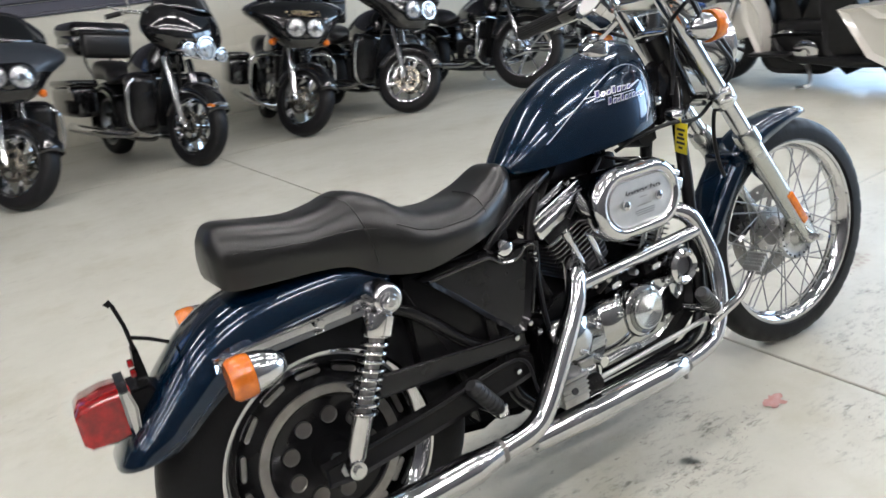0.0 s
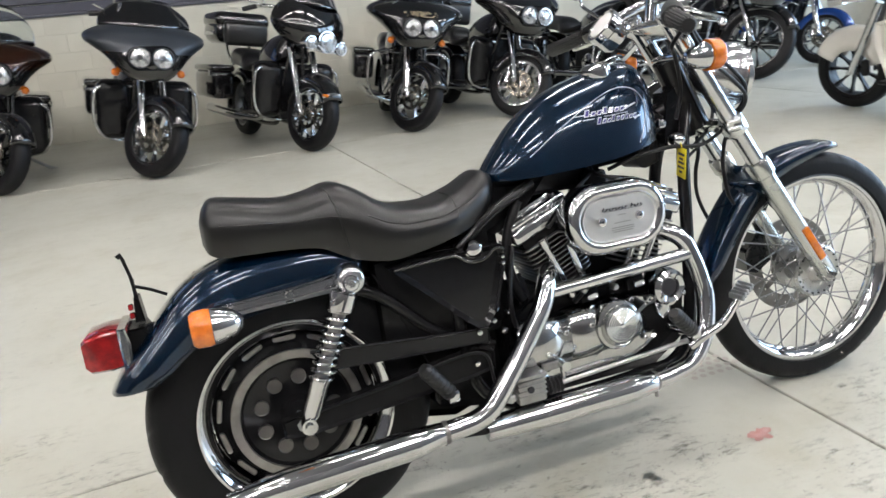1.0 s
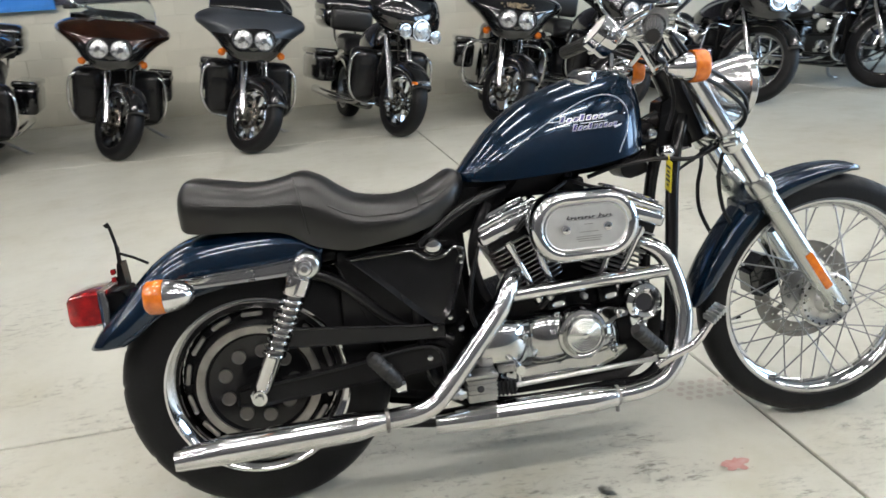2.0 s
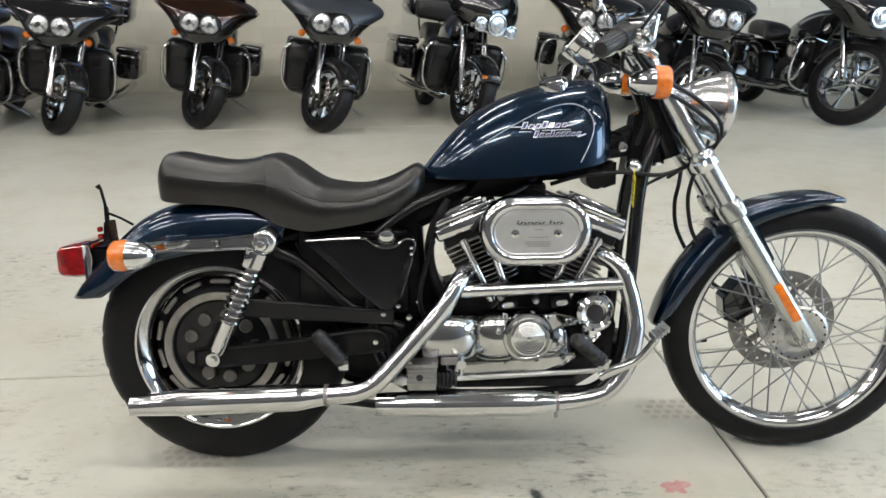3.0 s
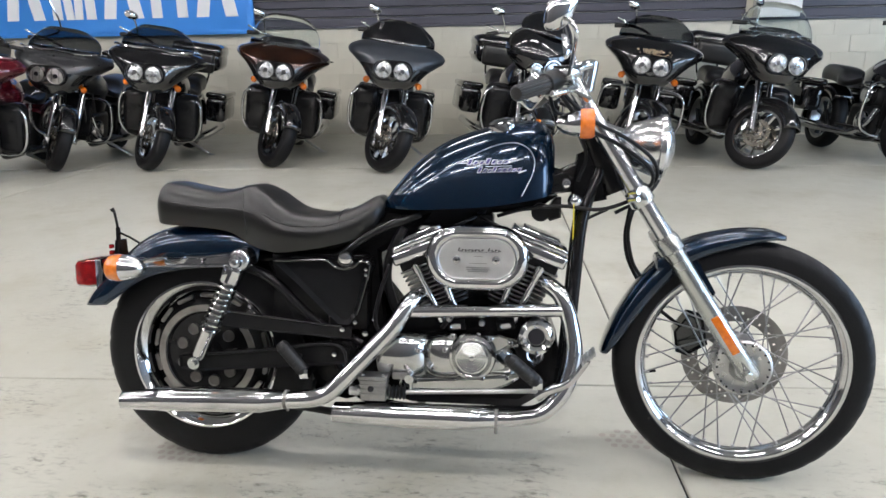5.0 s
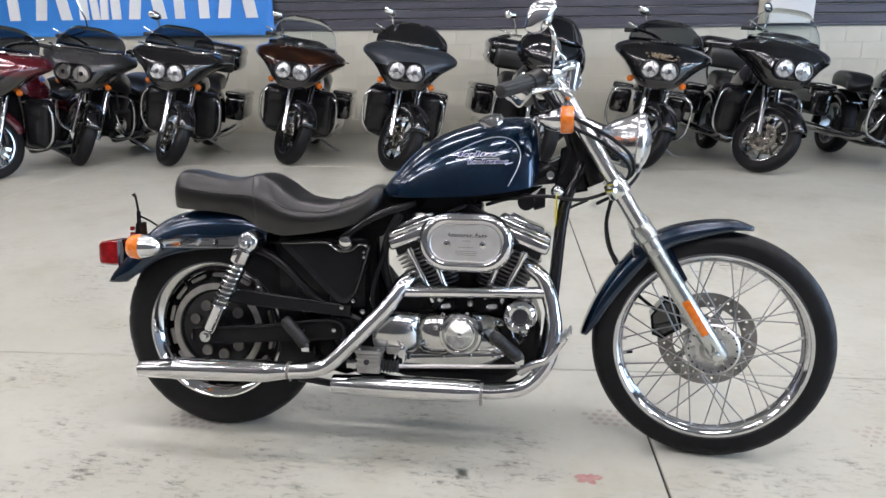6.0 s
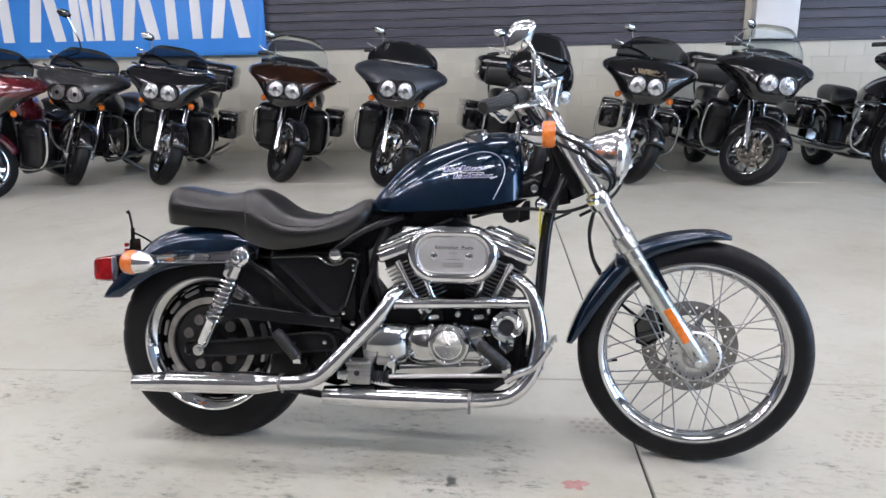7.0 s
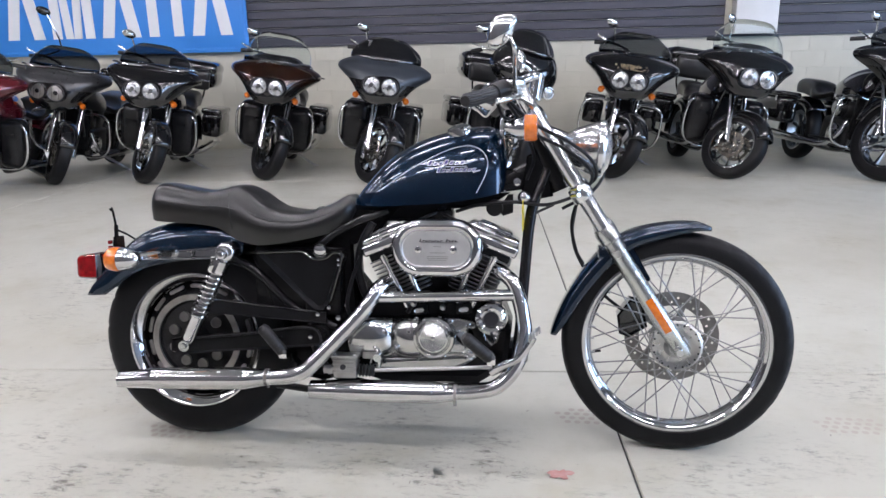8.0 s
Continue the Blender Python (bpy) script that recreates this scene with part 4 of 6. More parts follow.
for k in range(3):
    a = radians(90 + 120 * k)
    part("screw", lathe([(0.0, -0.006), (0.005, -0.005), (0.005, 0)], 10), CHROME, bpy.data.objects["oil_filter_cover"], m=pose(0.036 * math.cos(a), -0.126, 0.036 * math.sin(a)))
for x, z in ((0.724, 0.440), (0.858, 0.445)):
    lb = part("tappet_cover", plate(stadium(0, 0, 0.030, 0.014, 6), -0.012, 0.006, 0.003), SATIN, eng, "small oval bright cover", m=pose(x, -0.098, z, 0, -8, 0))
    part("seat_block", box((0.052, 0.02, 0.034), (0, 0.014, 0), 0.006), CASEBLACK, lb)
part("gallery_bolt", lathe([(0.0, -0.010), (0.006, -0.009), (0.008, -0.004), (0.008, 0.012), (0.0, 0.012)], 14), STEEL, eng, m=pose(0.794, -0.098, 0.448))
part("belt_cover", plate([(0.20, 0.30), (0.45, 0.30), (0.45, 0.19), (0.38, 0.168), (0.30, 0.185), (0.22, 0.235)], 0.040, 0.095, 0.012, 3), CASEBLACK, bike, "black cover round the drive belt")
part("breather_hose", tube([(0.685, -0.085, 0.43), (0.700, -0.100, 0.452), (0.712, -0.105, 0.470), (0.705, -0.09, 0.495)], 0.0065, 8, 5), CABLE, eng)
part("hose_clip", tube([(0.703, -0.101, 0.455), (0.709, -0.104, 0.463)], 0.0082, 12), STEEL, eng)
part("primary_cover", plate([(0.46, 0.30), (0.52, 0.24), (0.90, 0.24), (0.99, 0.31), (0.97, 0.40), (0.90, 0.44), (0.55, 0.43)], 0.10, 0.17, 0.02, 3), CHROME, bike, "chrome primary cover")

for x, y, z, r in ((0.415, -0.120, 0.425, 0.008), (0.452, -0.125, 0.447, 0.007), (0.478, -0.118, 0.415, 0.009), (0.500, -0.105, 0.452, 0.006), (0.300, -0.134, 0.352, 0.007), (0.395, -0.134, 0.358, 0.008), (0.487, -0.138, 0.595, 0.005), (0.487, -0.138, 0.580, 0.005)):
    part("bolt", lathe([(0.0, -0.008), (r * 0.8, -0.007), (r, -0.003), (r, 0.012), (0.0, 0.012)], 12), CHROME, fr, m=pose(x, y, z))
part("brake_line", tube([(0.455, -0.15, 0.275), (0.43, -0.145, 0.30), (0.42, -0.135, 0.37), (0.36, -0.136, 0.385), (0.20, -0.136, 0.362), (0.03, -0.136, 0.345)], 0.0038, 8, 5), CABLE, bike)
part("vent_hose", tube([(0.52, -0.10, 0.40), (0.505, -0.115, 0.45), (0.515, -0.10, 0.52), (0.54, -0.08, 0.60)], 0.006, 8, 5), CABLE, bike)

# rear brake cylinder, pedal and pegs
mc = part("brake_cylinder", box((0.070, 0.045, 0.060), (0.508, -0.150, 0.272), 0.005), CASTALU, bike, "cast aluminium rear brake cylinder")
part("lid", box((0.080, 0.052, 0.010), (0.508, -0.150, 0.306), 0.003), CASTALU, mc)
for z in (0.262, 0.274, 0.286, 0.297):
    part("rib", box((0.074, 0.049, 0.005), (0.508, -0.150, z), 0.0015), CASTALU, mc)
part("banjo_bolt", rod((0.44, -0.15, 0.262), (0.472, -0.15, 0.262), 0.012), STEEL, mc)
part("banjo_nut", rod((0.455, -0.15, 0.262), (0.462, -0.15, 0.262), 0.016, n=6), STEEL, mc)
part("bracket", box((0.06, 0.012, 0.02), (0.585, -0.135, 0.305), 0.004), CASTALU, mc)
# The port is a black disc, its inner shade painted.
part("port", lathe([(0.0, -0.002), (0.008, -0.002), (0.009, 0.003), (0.0, 0.003)], 16), INK_AND_SHADE, mc, "dark round port", m=pose(0.503, -0.1745, 0.277))
for x, z in ((0.480, 0.309), (0.536, 0.309)):
    part("lid_screw", lathe([(0.0, 0.005), (0.004, 0.004), (0.005, 0.0), (0.0, 0.0)], 8, "z"), STEEL, mc, m=pose(x, -0.165, z + 0.002))
part("bellows", lathe([(0.010, 0.0)] + [(0.020 if k % 2 else 0.013, 0.005 * k) for k in range(1, 10)] + [(0.008, 0.05), (0.0, 0.05)], 18, "x"), GRIPRUB, mc, "black rubber bellows", m=pose(0.545, -0.150, 0.262))
part("push_rod", rod((0.59, -0.150, 0.264), (0.945, -0.165, 0.288), 0.006), STEEL, mc, "long brake rod")
part("switch", join(rod((0.605, -0.12, 0.305), (0.605, -0.165, 0.305), 0.012), rod((0.605, -0.14, 0.305), (0.605, -0.14, 0.26), 0.006)), ALU, mc)
pedal = part("brake_pedal", tube([(0.945, -0.175, 0.275), (0.975, -0.19, 0.300), (1.02, -0.205, 0.325), (1.050, -0.215, 0.365), (1.065, -0.22, 0.392)], [0.012, 0.012, 0.010, 0.009, 0.009], 10, 4), CHROME, bike, "chrome brake pedal")
for k in range(5):
    part("pad_rib", box((0.006, 0.05, 0.014), (1.052 + 0.007 * k, -0.225, 0.392 + 0.006 * k), 0.002), STEEL, pedal)
for nm, p0, p1 in (("rider_peg", (0.945, -0.19, 0.318), (0.868, -0.225, 0.392)), ("passenger_peg", (0.318, -0.160, 0.310), (0.255, -0.175, 0.395))):
    a, b = Vector(p0), Vector(p1)
    pg = part(nm, tube([a + (b - a) * t for t in (0.0, 0.05, 0.5, 0.9, 1.0)], [0.014, 0.017, 0.0175, 0.0175, 0.012], 16), GRIPRUB, bike, "folded rubber foot peg on chrome clevis")
    for k in range(7):
        c0 = a + (b - a) * (0.12 + 0.12 * k)
        part("ring", tube([c0, c0 + (b - a) * 0.04], 0.0186, 16), GRIPRUB, pg)
    part("clevis", join(box((0.026, 0.032, 0.03), tuple(a), 0.005), rod(a + Vector((0, 0.02, -0.005)), a + Vector((-0.005, 0.09, -0.01)), 0.011)), CHROME, pg, "chrome clevis")

# exhaust
ex = part("rear_exhaust", tube([(0.665, -0.02, 0.520), (0.632, -0.072, 0.522), (0.602, -0.116, 0.505), (0.577, -0.138, 0.466), (0.555, -0.146, 0.436), (0.480, -0.170, 0.355), (0.415, -0.188, 0.288), (0.388, -0.193, 0.266), (0.350, -0.197, 0.252), (0.30, -0.198, 0.247), (0.270, -0.198, 0.245)], 0.0235, 20, 6), CHROME, bike, "chrome rear exhaust pipe and tapered muffler")
part("muffler", tube([(0.282, -0.198, 0.246), (0.276, -0.198, 0.246), (0.212, -0.199, 0.241), (0.2118, -0.199, 0.241), (-0.074, -0.200, 0.2325), (-0.0742, -0.200, 0.2325), (-0.188, -0.200, 0.224), (-0.192, -0.200, 0.2235), (-0.188, -0.200, 0.224), (-0.153, -0.200, 0.2265)], [0.020, 0.0240, 0.0322, 0.0332, 0.0335, 0.0324, 0.0240, 0.0238, 0.0215, 0.0195], 28), CHROME, ex, "tapered chrome muffler")
# Black plug paints the shade inside the open muffler end.
part("muffler_bore", rod((-0.158, -0.200, 0.2262), (-0.1585, -0.200, 0.2262), 0.0193), INK_AND_SHADE, ex)
part("clamp", join(tube([(0.283, -0.198, 0.246), (0.274, -0.198, 0.246)], 0.0255, 20), rod((0.278, -0.190, 0.226), (0.278, -0.190, 0.212), 0.004)), DISC, ex)
fx = part("front_exhaust", tube([(0.925, -0.02, 0.560), (0.965, -0.074, 0.556), (1.001, -0.098, 0.530), (1.020, -0.108, 0.484), (1.033, -0.117, 0.432), (1.038, -0.127, 0.372), (1.016, -0.142, 0.290), (0.963, -0.158, 0.230), (0.895, -0.165, 0.213), (0.828, -0.168, 0.209)], 0.0225, 20, 6), CHROME, bike, "chrome front exhaust pipe and tapered muffler")
part("muffler", tube([(0.84, -0.168, 0.209), (0.834, -0.168, 0.209), (0.775, -0.165, 0.206), (0.7748, -0.165, 0.206), (0.54, -0.150, 0.199), (0.5398, -0.150, 0.199), (0.394, -0.138, 0.194), (0.390, -0.138, 0.194), (0.394, -0.138, 0.194), (0.42, -0.140, 0.195)], [0.020, 0.0262, 0.0325, 0.0332, 0.0338, 0.0330, 0.0285, 0.0282, 0.0258, 0.0225], 28), CHROME, fx, "tapered chrome muffler")
# Black plug again, shade of the front muffler's bore as colour.
part("muffler_bore", rod((0.415, -0.140, 0.1945), (0.4155, -0.140, 0.1945), 0.017), INK_AND_SHADE, fx)
part("clamp", join(tube([(0.843, -0.168, 0.209), (0.834, -0.168, 0.209)], 0.0245, 20), rod((0.838, -0.172, 0.19), (0.838, -0.172, 0.170), 0.005)), DISC, fx)
part("hanger", tube([(0.45, -0.15, 0.19), (0.36, -0.13, 0.195), (0.28, -0.12, 0.20)], 0.011, 10, 3), WRINKLE, fx, "black exhaust hanger")
part("crossover_pipe", rod((0.584, -0.120, 0.479), (1.018, -0.108, 0.492), 0.0175, n=20), CHROME, bike, "straight chrome crossover pipe")

def ribbed(pts, r, ribs=16):
    """A bar with ribs along it."""
    v, f = tube(pts, r, ribs * 4)
    out = []
    for i, p in enumerate(v):
        c = Vector(pts[i // (ribs * 4)])
        out.append(c + (Vector(p) - c) * (0.9 if i % 4 < 1 else 1.0))
    return out, f


# front end
part("lower_clamp", join(box((0.055, 0.20, 0.026), (0, 0, 0), 0.010, m=pose(1.197, 0, 0.788, 0, 32, 0)), *[tube([(1.183, s * 0.077, 0.811), (1.186, s * 0.077, 0.807), (1.206, s * 0.077, 0.775), (1.209, s * 0.077, 0.771)], [0.029, 0.0325, 0.0325, 0.029], 24) for s in (-1, 1)], *[rod((1.170, s * 0.095, 0.800 - 0.018 * k), (1.190, s * 0.118, 0.806 - 0.018 * k), 0.0065, n=8) for s in (-1, 1) for k in (0, 1)]), ALU, bike, "polished fork clamp", m=FORK)
part("upper_clamp", box((0.07, 0.24, 0.022), (0, 0, 0), 0.008, m=pose(1.035, 0, 1.052, 0, 32, 0)), ALU, bike, "polished fork clamp", m=FORK)
for s in (-1, 1):
    leg = part("fork_leg", join(rod((1.015, s * 0.077, 1.085), (1.275, s * 0.077, 0.668), 0.0225, n=24), rod((1.012, s * 0.077, 1.09), (1.02, s * 0.077, 1.077), 0.024, n=6)), SATIN, bike, "chrome fork tube", m=FORK)
    part("slider", tube([(1.262, s * 0.077, 0.688), (1.268, s * 0.077, 0.678), (1.285, s * 0.077, 0.652), (1.288, s * 0.077, 0.647), (1.43, s * 0.077, 0.425), (1.500, s * 0.074, 0.325), (1.505, s * 0.074, 0.317)], [0.029, 0.0325, 0.0325, 0.0262, 0.0258, 0.025, 0.018], 24), SLIDER, leg, "satin aluminium fork slider")
    rr = part("reflector", box((0.112, 0.008, 0.022), (0, 0, 0), 0.003, m=pose(1.424, s * 0.103, 0.437, 0, 57.5, 0)), AMBER, leg, "long amber reflector")
    part("cover_tube", rod((1.05, s * 0.06, 1.02), (1.165, s * 0.06, 0.835), 0.012), BLACK, bike, m=FORK)
part("fender_bracket", box((0.10, 0.112, 0.05), (1.305, 0, 0.606), 0.012), BLUE, ff)
for s in (-1, 1):
    stay = part("fender_stay", plate([(1.285, 0.668), (1.322, 0.662), (1.357, 0.633), (1.409, 0.541), (1.397, 0.518), (1.372, 0.520), (1.330, 0.560)], s * 0.044, s * 0.050, 0.002), BLUE, ff, "dark blue stay beside the fork leg")
    part("stay_bolt", lathe([(0.0, -0.004), (0.006, -0.004), (0.008, 0.0), (0.008, 0.004), (0.0, 0.004)], 12), CHROME, stay, m=pose(1.397, s * 0.050, 0.531))
cal = part("brake_caliper", join(plate([(1.322, 0.403), (1.36, 0.455), (1.40, 0.445), (1.415, 0.37), (1.36, 0.335), (1.33, 0.345)], 0.045, 0.105, 0.008), rod((1.36, 0.10, 0.40), (1.36, 0.12, 0.40), 0.02)), BLACK, bike, "black front brake caliper", m=STEER)
part("brake_hose", tube([(1.195, 0.07, 0.77), (1.185, 0.05, 0.72), (1.18, 0.06, 0.66), (1.20, 0.08, 0.58), (1.27, 0.10, 0.47), (1.34, 0.10, 0.41)], 0.0055, 8, 5), CABLE, cal)
hl = part("headlight", lathe([(0.0, -0.105), (0.012, -0.103), (0.035, -0.085), (0.056, -0.055), (0.070, -0.02), (0.077, 0.0), (0.082, 0.004), (0.082, 0.016), (0.076, 0.022), (0.070, 0.020), (0.0, 0.020)], 40, "x"), SATIN, bike, "chrome bullet headlight", m=STEER @ pose(1.246, 0, 0.920, 0, 4, 0) @ Matrix.Diagonal((1.12, 1.05, 1.05, 1)))
part("lens", lathe([(0.0, 0.042), (0.025, 0.040), (0.050, 0.033), (0.071, 0.021), (0.0, 0.019)], 40, "x"), LENS, hl, "fluted clear lamp glass")
part("bracket", join(rod((-0.06, 0, 0.02), (-0.16, 0, 0.05), 0.014), box((0.03, 0.14, 0.02), (-0.15, 0, 0.05), 0.005)), CHROME, hl)
BAR = [(0.878, 0.339, 1.028), (0.930, 0.213, 1.053), (0.962, 0.160, 1.070), (1.015, 0.105, 1.100), (1.045, 0.05, 1.112)]
bars = part("handlebar", tube([(x, -y, z) for x, y, z in BAR] + [(x, y, z) for x, y, z in reversed(BAR)], 0.0125, 14, 6), CHROME, bike, "chrome handlebar with black grips", m=BARS)


def rounded(t, p=0.75):
    """Round and a little square."""
    return math.copysign(abs(t) ** p, t)


for s in (-1, 1):
    gr = part("grip", ribbed([(0.876, s * 0.344, 1.027), (0.879, s * 0.337, 1.0285), (0.926, s * 0.222, 1.051), (0.930, s * 0.213, 1.053)], [0.014, 0.0192, 0.0192, 0.022]), GRIPRUB, bars, "ribbed black grip")
    part("switch_housing", tube([(0.930, s * 0.213, 1.053), (0.933, s * 0.207, 1.054), (0.948, s * 0.182, 1.063), (0.960, s * 0.162, 1.070), (0.963, s * 0.157, 1.071)], [0.020, 0.026, 0.027, 0.026, 0.018], 18), BLACK if s > 0 else WRINKLE, bars, "black switch housing")
    mcb = part("master_cylinder", box((0.050, 0.052, 0.026), (0, 0, 0), 0.007, 3, m=pose(0.986, s * 0.158, 1.083, 0, 0, s * 30)), CHROME if s > 0 else ALU, bars)
    part("lid", box((0.052, 0.054, 0.006), (0, 0, 0), 0.002, m=pose(0.986, s * 0.158, 1.098, 0, 0, s * 30)), BLACK, mcb)
    part("lever_perch", tube([(0.965, s * 0.160, 1.068), (0.998, s * 0.178, 1.062), (1.003, s * 0.20, 1.053)], [0.014, 0.012, 0.010], 12), ALU, bars)
    part("lever", tube([(1.000, s * 0.180, 1.060), (1.004, s * 0.225, 1.046), (0.990, s * 0.285, 1.036), (0.960, s * 0.340, 1.026), (0.954, s * 0.348, 1.026)], [0.010, 0.009, 0.0075, 0.0085, 0.006], 10, 4), ALU, bars, "polished hand lever")
    part("riser", rod((1.035, s * 0.05, 1.05), (1.045, s * 0.05, 1.118), 0.018), CHROME, bars)
    ring = [(rounded(math.cos(t)) * 0.033 * (1 + 0.18 * math.sin(t)) - 0.016 * math.sin(t), rounded(math.sin(t)) * 0.040) for t in (2 * math.pi * k / 32 for k in range(32))]
    mi = part("mirror", grid([[(x, y * q, z * q) for y, z in ring] for q, x in ((0.05, -0.017), (0.35, -0.016), (0.65, -0.0125), (0.85, -0.008), (0.96, -0.003), (1.0, 0.003), (0.99, 0.007))]), CHROME, bars, "tapered chrome mirror on curved stem",
              m=pose(0.969, s * 0.342, 1.200, 0, 8 if s > 0 else -4, 180 if s > 0 else 110))
    part("mirror_glass", grid([[(x, y * 0.96, z * 0.96) for y, z in ring] for x in (0.0066, 0.0078)]), CHROME, mi, "flat mirror glass")
    part("mirror_stem", tube([(0.990, s * 0.178, 1.075), (0.996, s * 0.25, 1.100), (1.004, s * 0.355, 1.140), (1.002, s * 0.372, 1.160), (0.990, s * 0.362, 1.180), (0.972, s * 0.343, 1.188)], 0.0052, 10, 5), CHROME, bars)
    bl = part("turn_signal", lathe([(0.0, 0.055), (0.012, 0.052), (0.024, 0.036), (0.031, 0.012), (0.032, -0.005), (0.0, -0.005)], 24, "x"), CHROME, bike, "chrome front turn signal with amber lens", m=FORK @ pose(1.036, s * 0.195, 0.977, 0, 0, 180))
    part("lens", lathe([(0.0, -0.004), (0.036, -0.004), (0.037, -0.012), (0.037, -0.032), (0.033, -0.038), (0.0, -0.039)], 24, "x"), AMBER, bl, "amber lens")
    part("stalk", tube([(0.01, 0, 0.0), (0.0, s * 0.04, 0.02), (-0.01, s * 0.09, 0.05)], 0.007, 8, 4), CHROME, bl)
sd = part("speedometer", lathe([(0.0, 0.014), (0.040, 0.014), (0.042, 0.019), (0.047, 0.017), (0.047, -0.004), (0.0445, -0.007), (0.0445, -0.036), (0.040, -0.043), (0.0, -0.045)], 36, "z"), CHROME, bike, "round chrome speedometer with pale dial", m=STEER @ pose(0.908, 0.012, 1.076, 0, -49, 0))
part("dial", lathe([(0.0, 0.0175), (0.035, 0.0175), (0.035, 0.0155), (0.0, 0.0155)], 28, "z"), WHITE, sd, "pale dial face")
CABLES = [[(0.985, -0.20, 1.050), (1.06, -0.17, 0.985), (1.16, -0.13, 0.935), (1.225, -0.10, 0.885), (1.240, -0.06, 0.835), (1.20, -0.03, 0.80)],
          [(0.985, -0.20, 1.040), (1.05, -0.18, 0.965), (1.14, -0.14, 0.920), (1.215, -0.11, 0.865), (1.225, -0.07, 0.820), (1.18, -0.03, 0.78)],
          [(1.0, 0.20, 1.05), (1.10, 0.15, 1.0), (1.23, 0.12, 0.94), (1.28, 0.10, 0.86), (1.24, 0.06, 0.79), (1.15, 0.03, 0.74)],
          [(0.96, -0.21, 1.035), (0.975, -0.15, 1.005), (1.02, -0.10, 0.985), (1.06, -0.06, 0.90), (1.04, -0.06, 0.83)],
          [(1.195, -0.05, 0.785), (1.10, -0.075, 0.757), (1.0, -0.08, 0.765), (0.90, -0.07, 0.755), (0.83, -0.06, 0.735)],
          [(1.197, -0.06, 0.775), (1.182, -0.06, 0.745), (1.174, -0.06, 0.69), (1.188, -0.055, 0.62), (1.21, -0.05, 0.58)],
          [(1.12, -0.05, 0.755), (1.075, -0.06, 0.735), (1.05, -0.07, 0.72)]]
for k, pts in enumerate(CABLES):
    part("cable", tube(pts, 0.0052 if k < 6 else 0.004, 8, 6), CABLE, bike)
part("horn_bracket", join(plate([(0.955, 0.74), (0.985, 0.785), (1.0, 0.785), (1.0, 0.73), (0.97, 0.72)], -0.03, 0.03, 0.005), rod((0.945, -0.05, 0.745), (0.945, 0.03, 0.745), 0.025)), WRINKLE, bike)
part("ignition_switch", lathe([(0.0, -0.034), (0.003, -0.034), (0.004, -0.037), (0.012, -0.034), (0.018, -0.026), (0.020, -0.016), (0.018, 0.0), (0.0, 0.0)], 24), CHROME, bike, "chrome ignition switch", m=pose(1.034, -0.050, 0.778))
tag = part("key_tag", box((0.0016, 0.042, 0.078), (0, 0, -0.04), 0.0006), YELLOW, bike, "yellow price tag hanging on a string", m=pose(1.030, -0.088, 0.760, 12, 0, -7))
part("print", join(*[box((0.0008, w * 1.4, 0.006), (-0.0011, 0.0, -z)) for w, z in ((0.02, 0.018), (0.012, 0.030), (0.018, 0.040), (0.02, 0.052), (0.01, 0.064))]), INK_AND_SHADE, tag, smooth=False)
part("string", tube([(1.030, -0.082, 0.785), (1.030, -0.087, 0.761)], 0.0012, 6), YELLOW, tag, m=tag.matrix_basis.inverted())


# ---- wall pieces, floor slabs, sign ----
def stone(sx, sy, sz, c=0.004):
    """A block with chamfered front edges, standing on its base corner; its face looks to -y."""
    v = [(0, sy, 0), (sx, sy, 0), (sx, sy, sz), (0, sy, sz), (0, c, 0), (sx, c, 0), (sx, c, sz), (0, c, sz), (c, 0, c), (sx - c, 0, c), (sx - c, 0, sz - c), (c, 0, sz - c)]
    f = [(4, 5, 1, 0), (5, 6, 2, 1), (6, 7, 3, 2), (7, 4, 0, 3), (8, 9, 5, 4), (9, 10, 6, 5), (10, 11, 7, 6), (11, 8, 4, 7), (8, 11, 10, 9)]
    return v, f


blk = None
for row in range(7):
    for k in range(-19, 21):
        m = pose(k * 0.4 + (0.2 if row % 2 else 0.0), WALL_Y, row * 0.2 + 0.002)
        if blk is None:
            blk = part("block", stone(0.3965, 0.02, 0.1965, 0.002), BLOCKPAINT, wall_north, smooth=False, m=m)
        else:
            again(blk, wall_north, m)
for row in range(22):
    for x0 in (-7.85, 4.0):
        wd = 11.2 if x0 < 0 else 5.1
        z = 1.415 + row * 0.115
        prof = [(0.0, 0.0), (-0.028, 0.012), (-0.030, 0.095), (-0.018, 0.108), (0.0, 0.110)]
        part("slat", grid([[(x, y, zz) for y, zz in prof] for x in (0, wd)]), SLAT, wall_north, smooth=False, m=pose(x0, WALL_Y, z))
tagged(part("pillar", box((0.50, 0.30, HIGH - 1.42), (0, 0, (HIGH - 1.42) / 2 + 1.42), 0.008), WHITE, m=pose(3.69, WALL_Y - 0.06, 0)), "white painted pillar between dark slatted panels", "pillar", kind="structure")
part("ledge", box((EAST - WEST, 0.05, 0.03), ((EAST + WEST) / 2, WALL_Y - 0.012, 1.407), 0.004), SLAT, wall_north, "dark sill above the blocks")

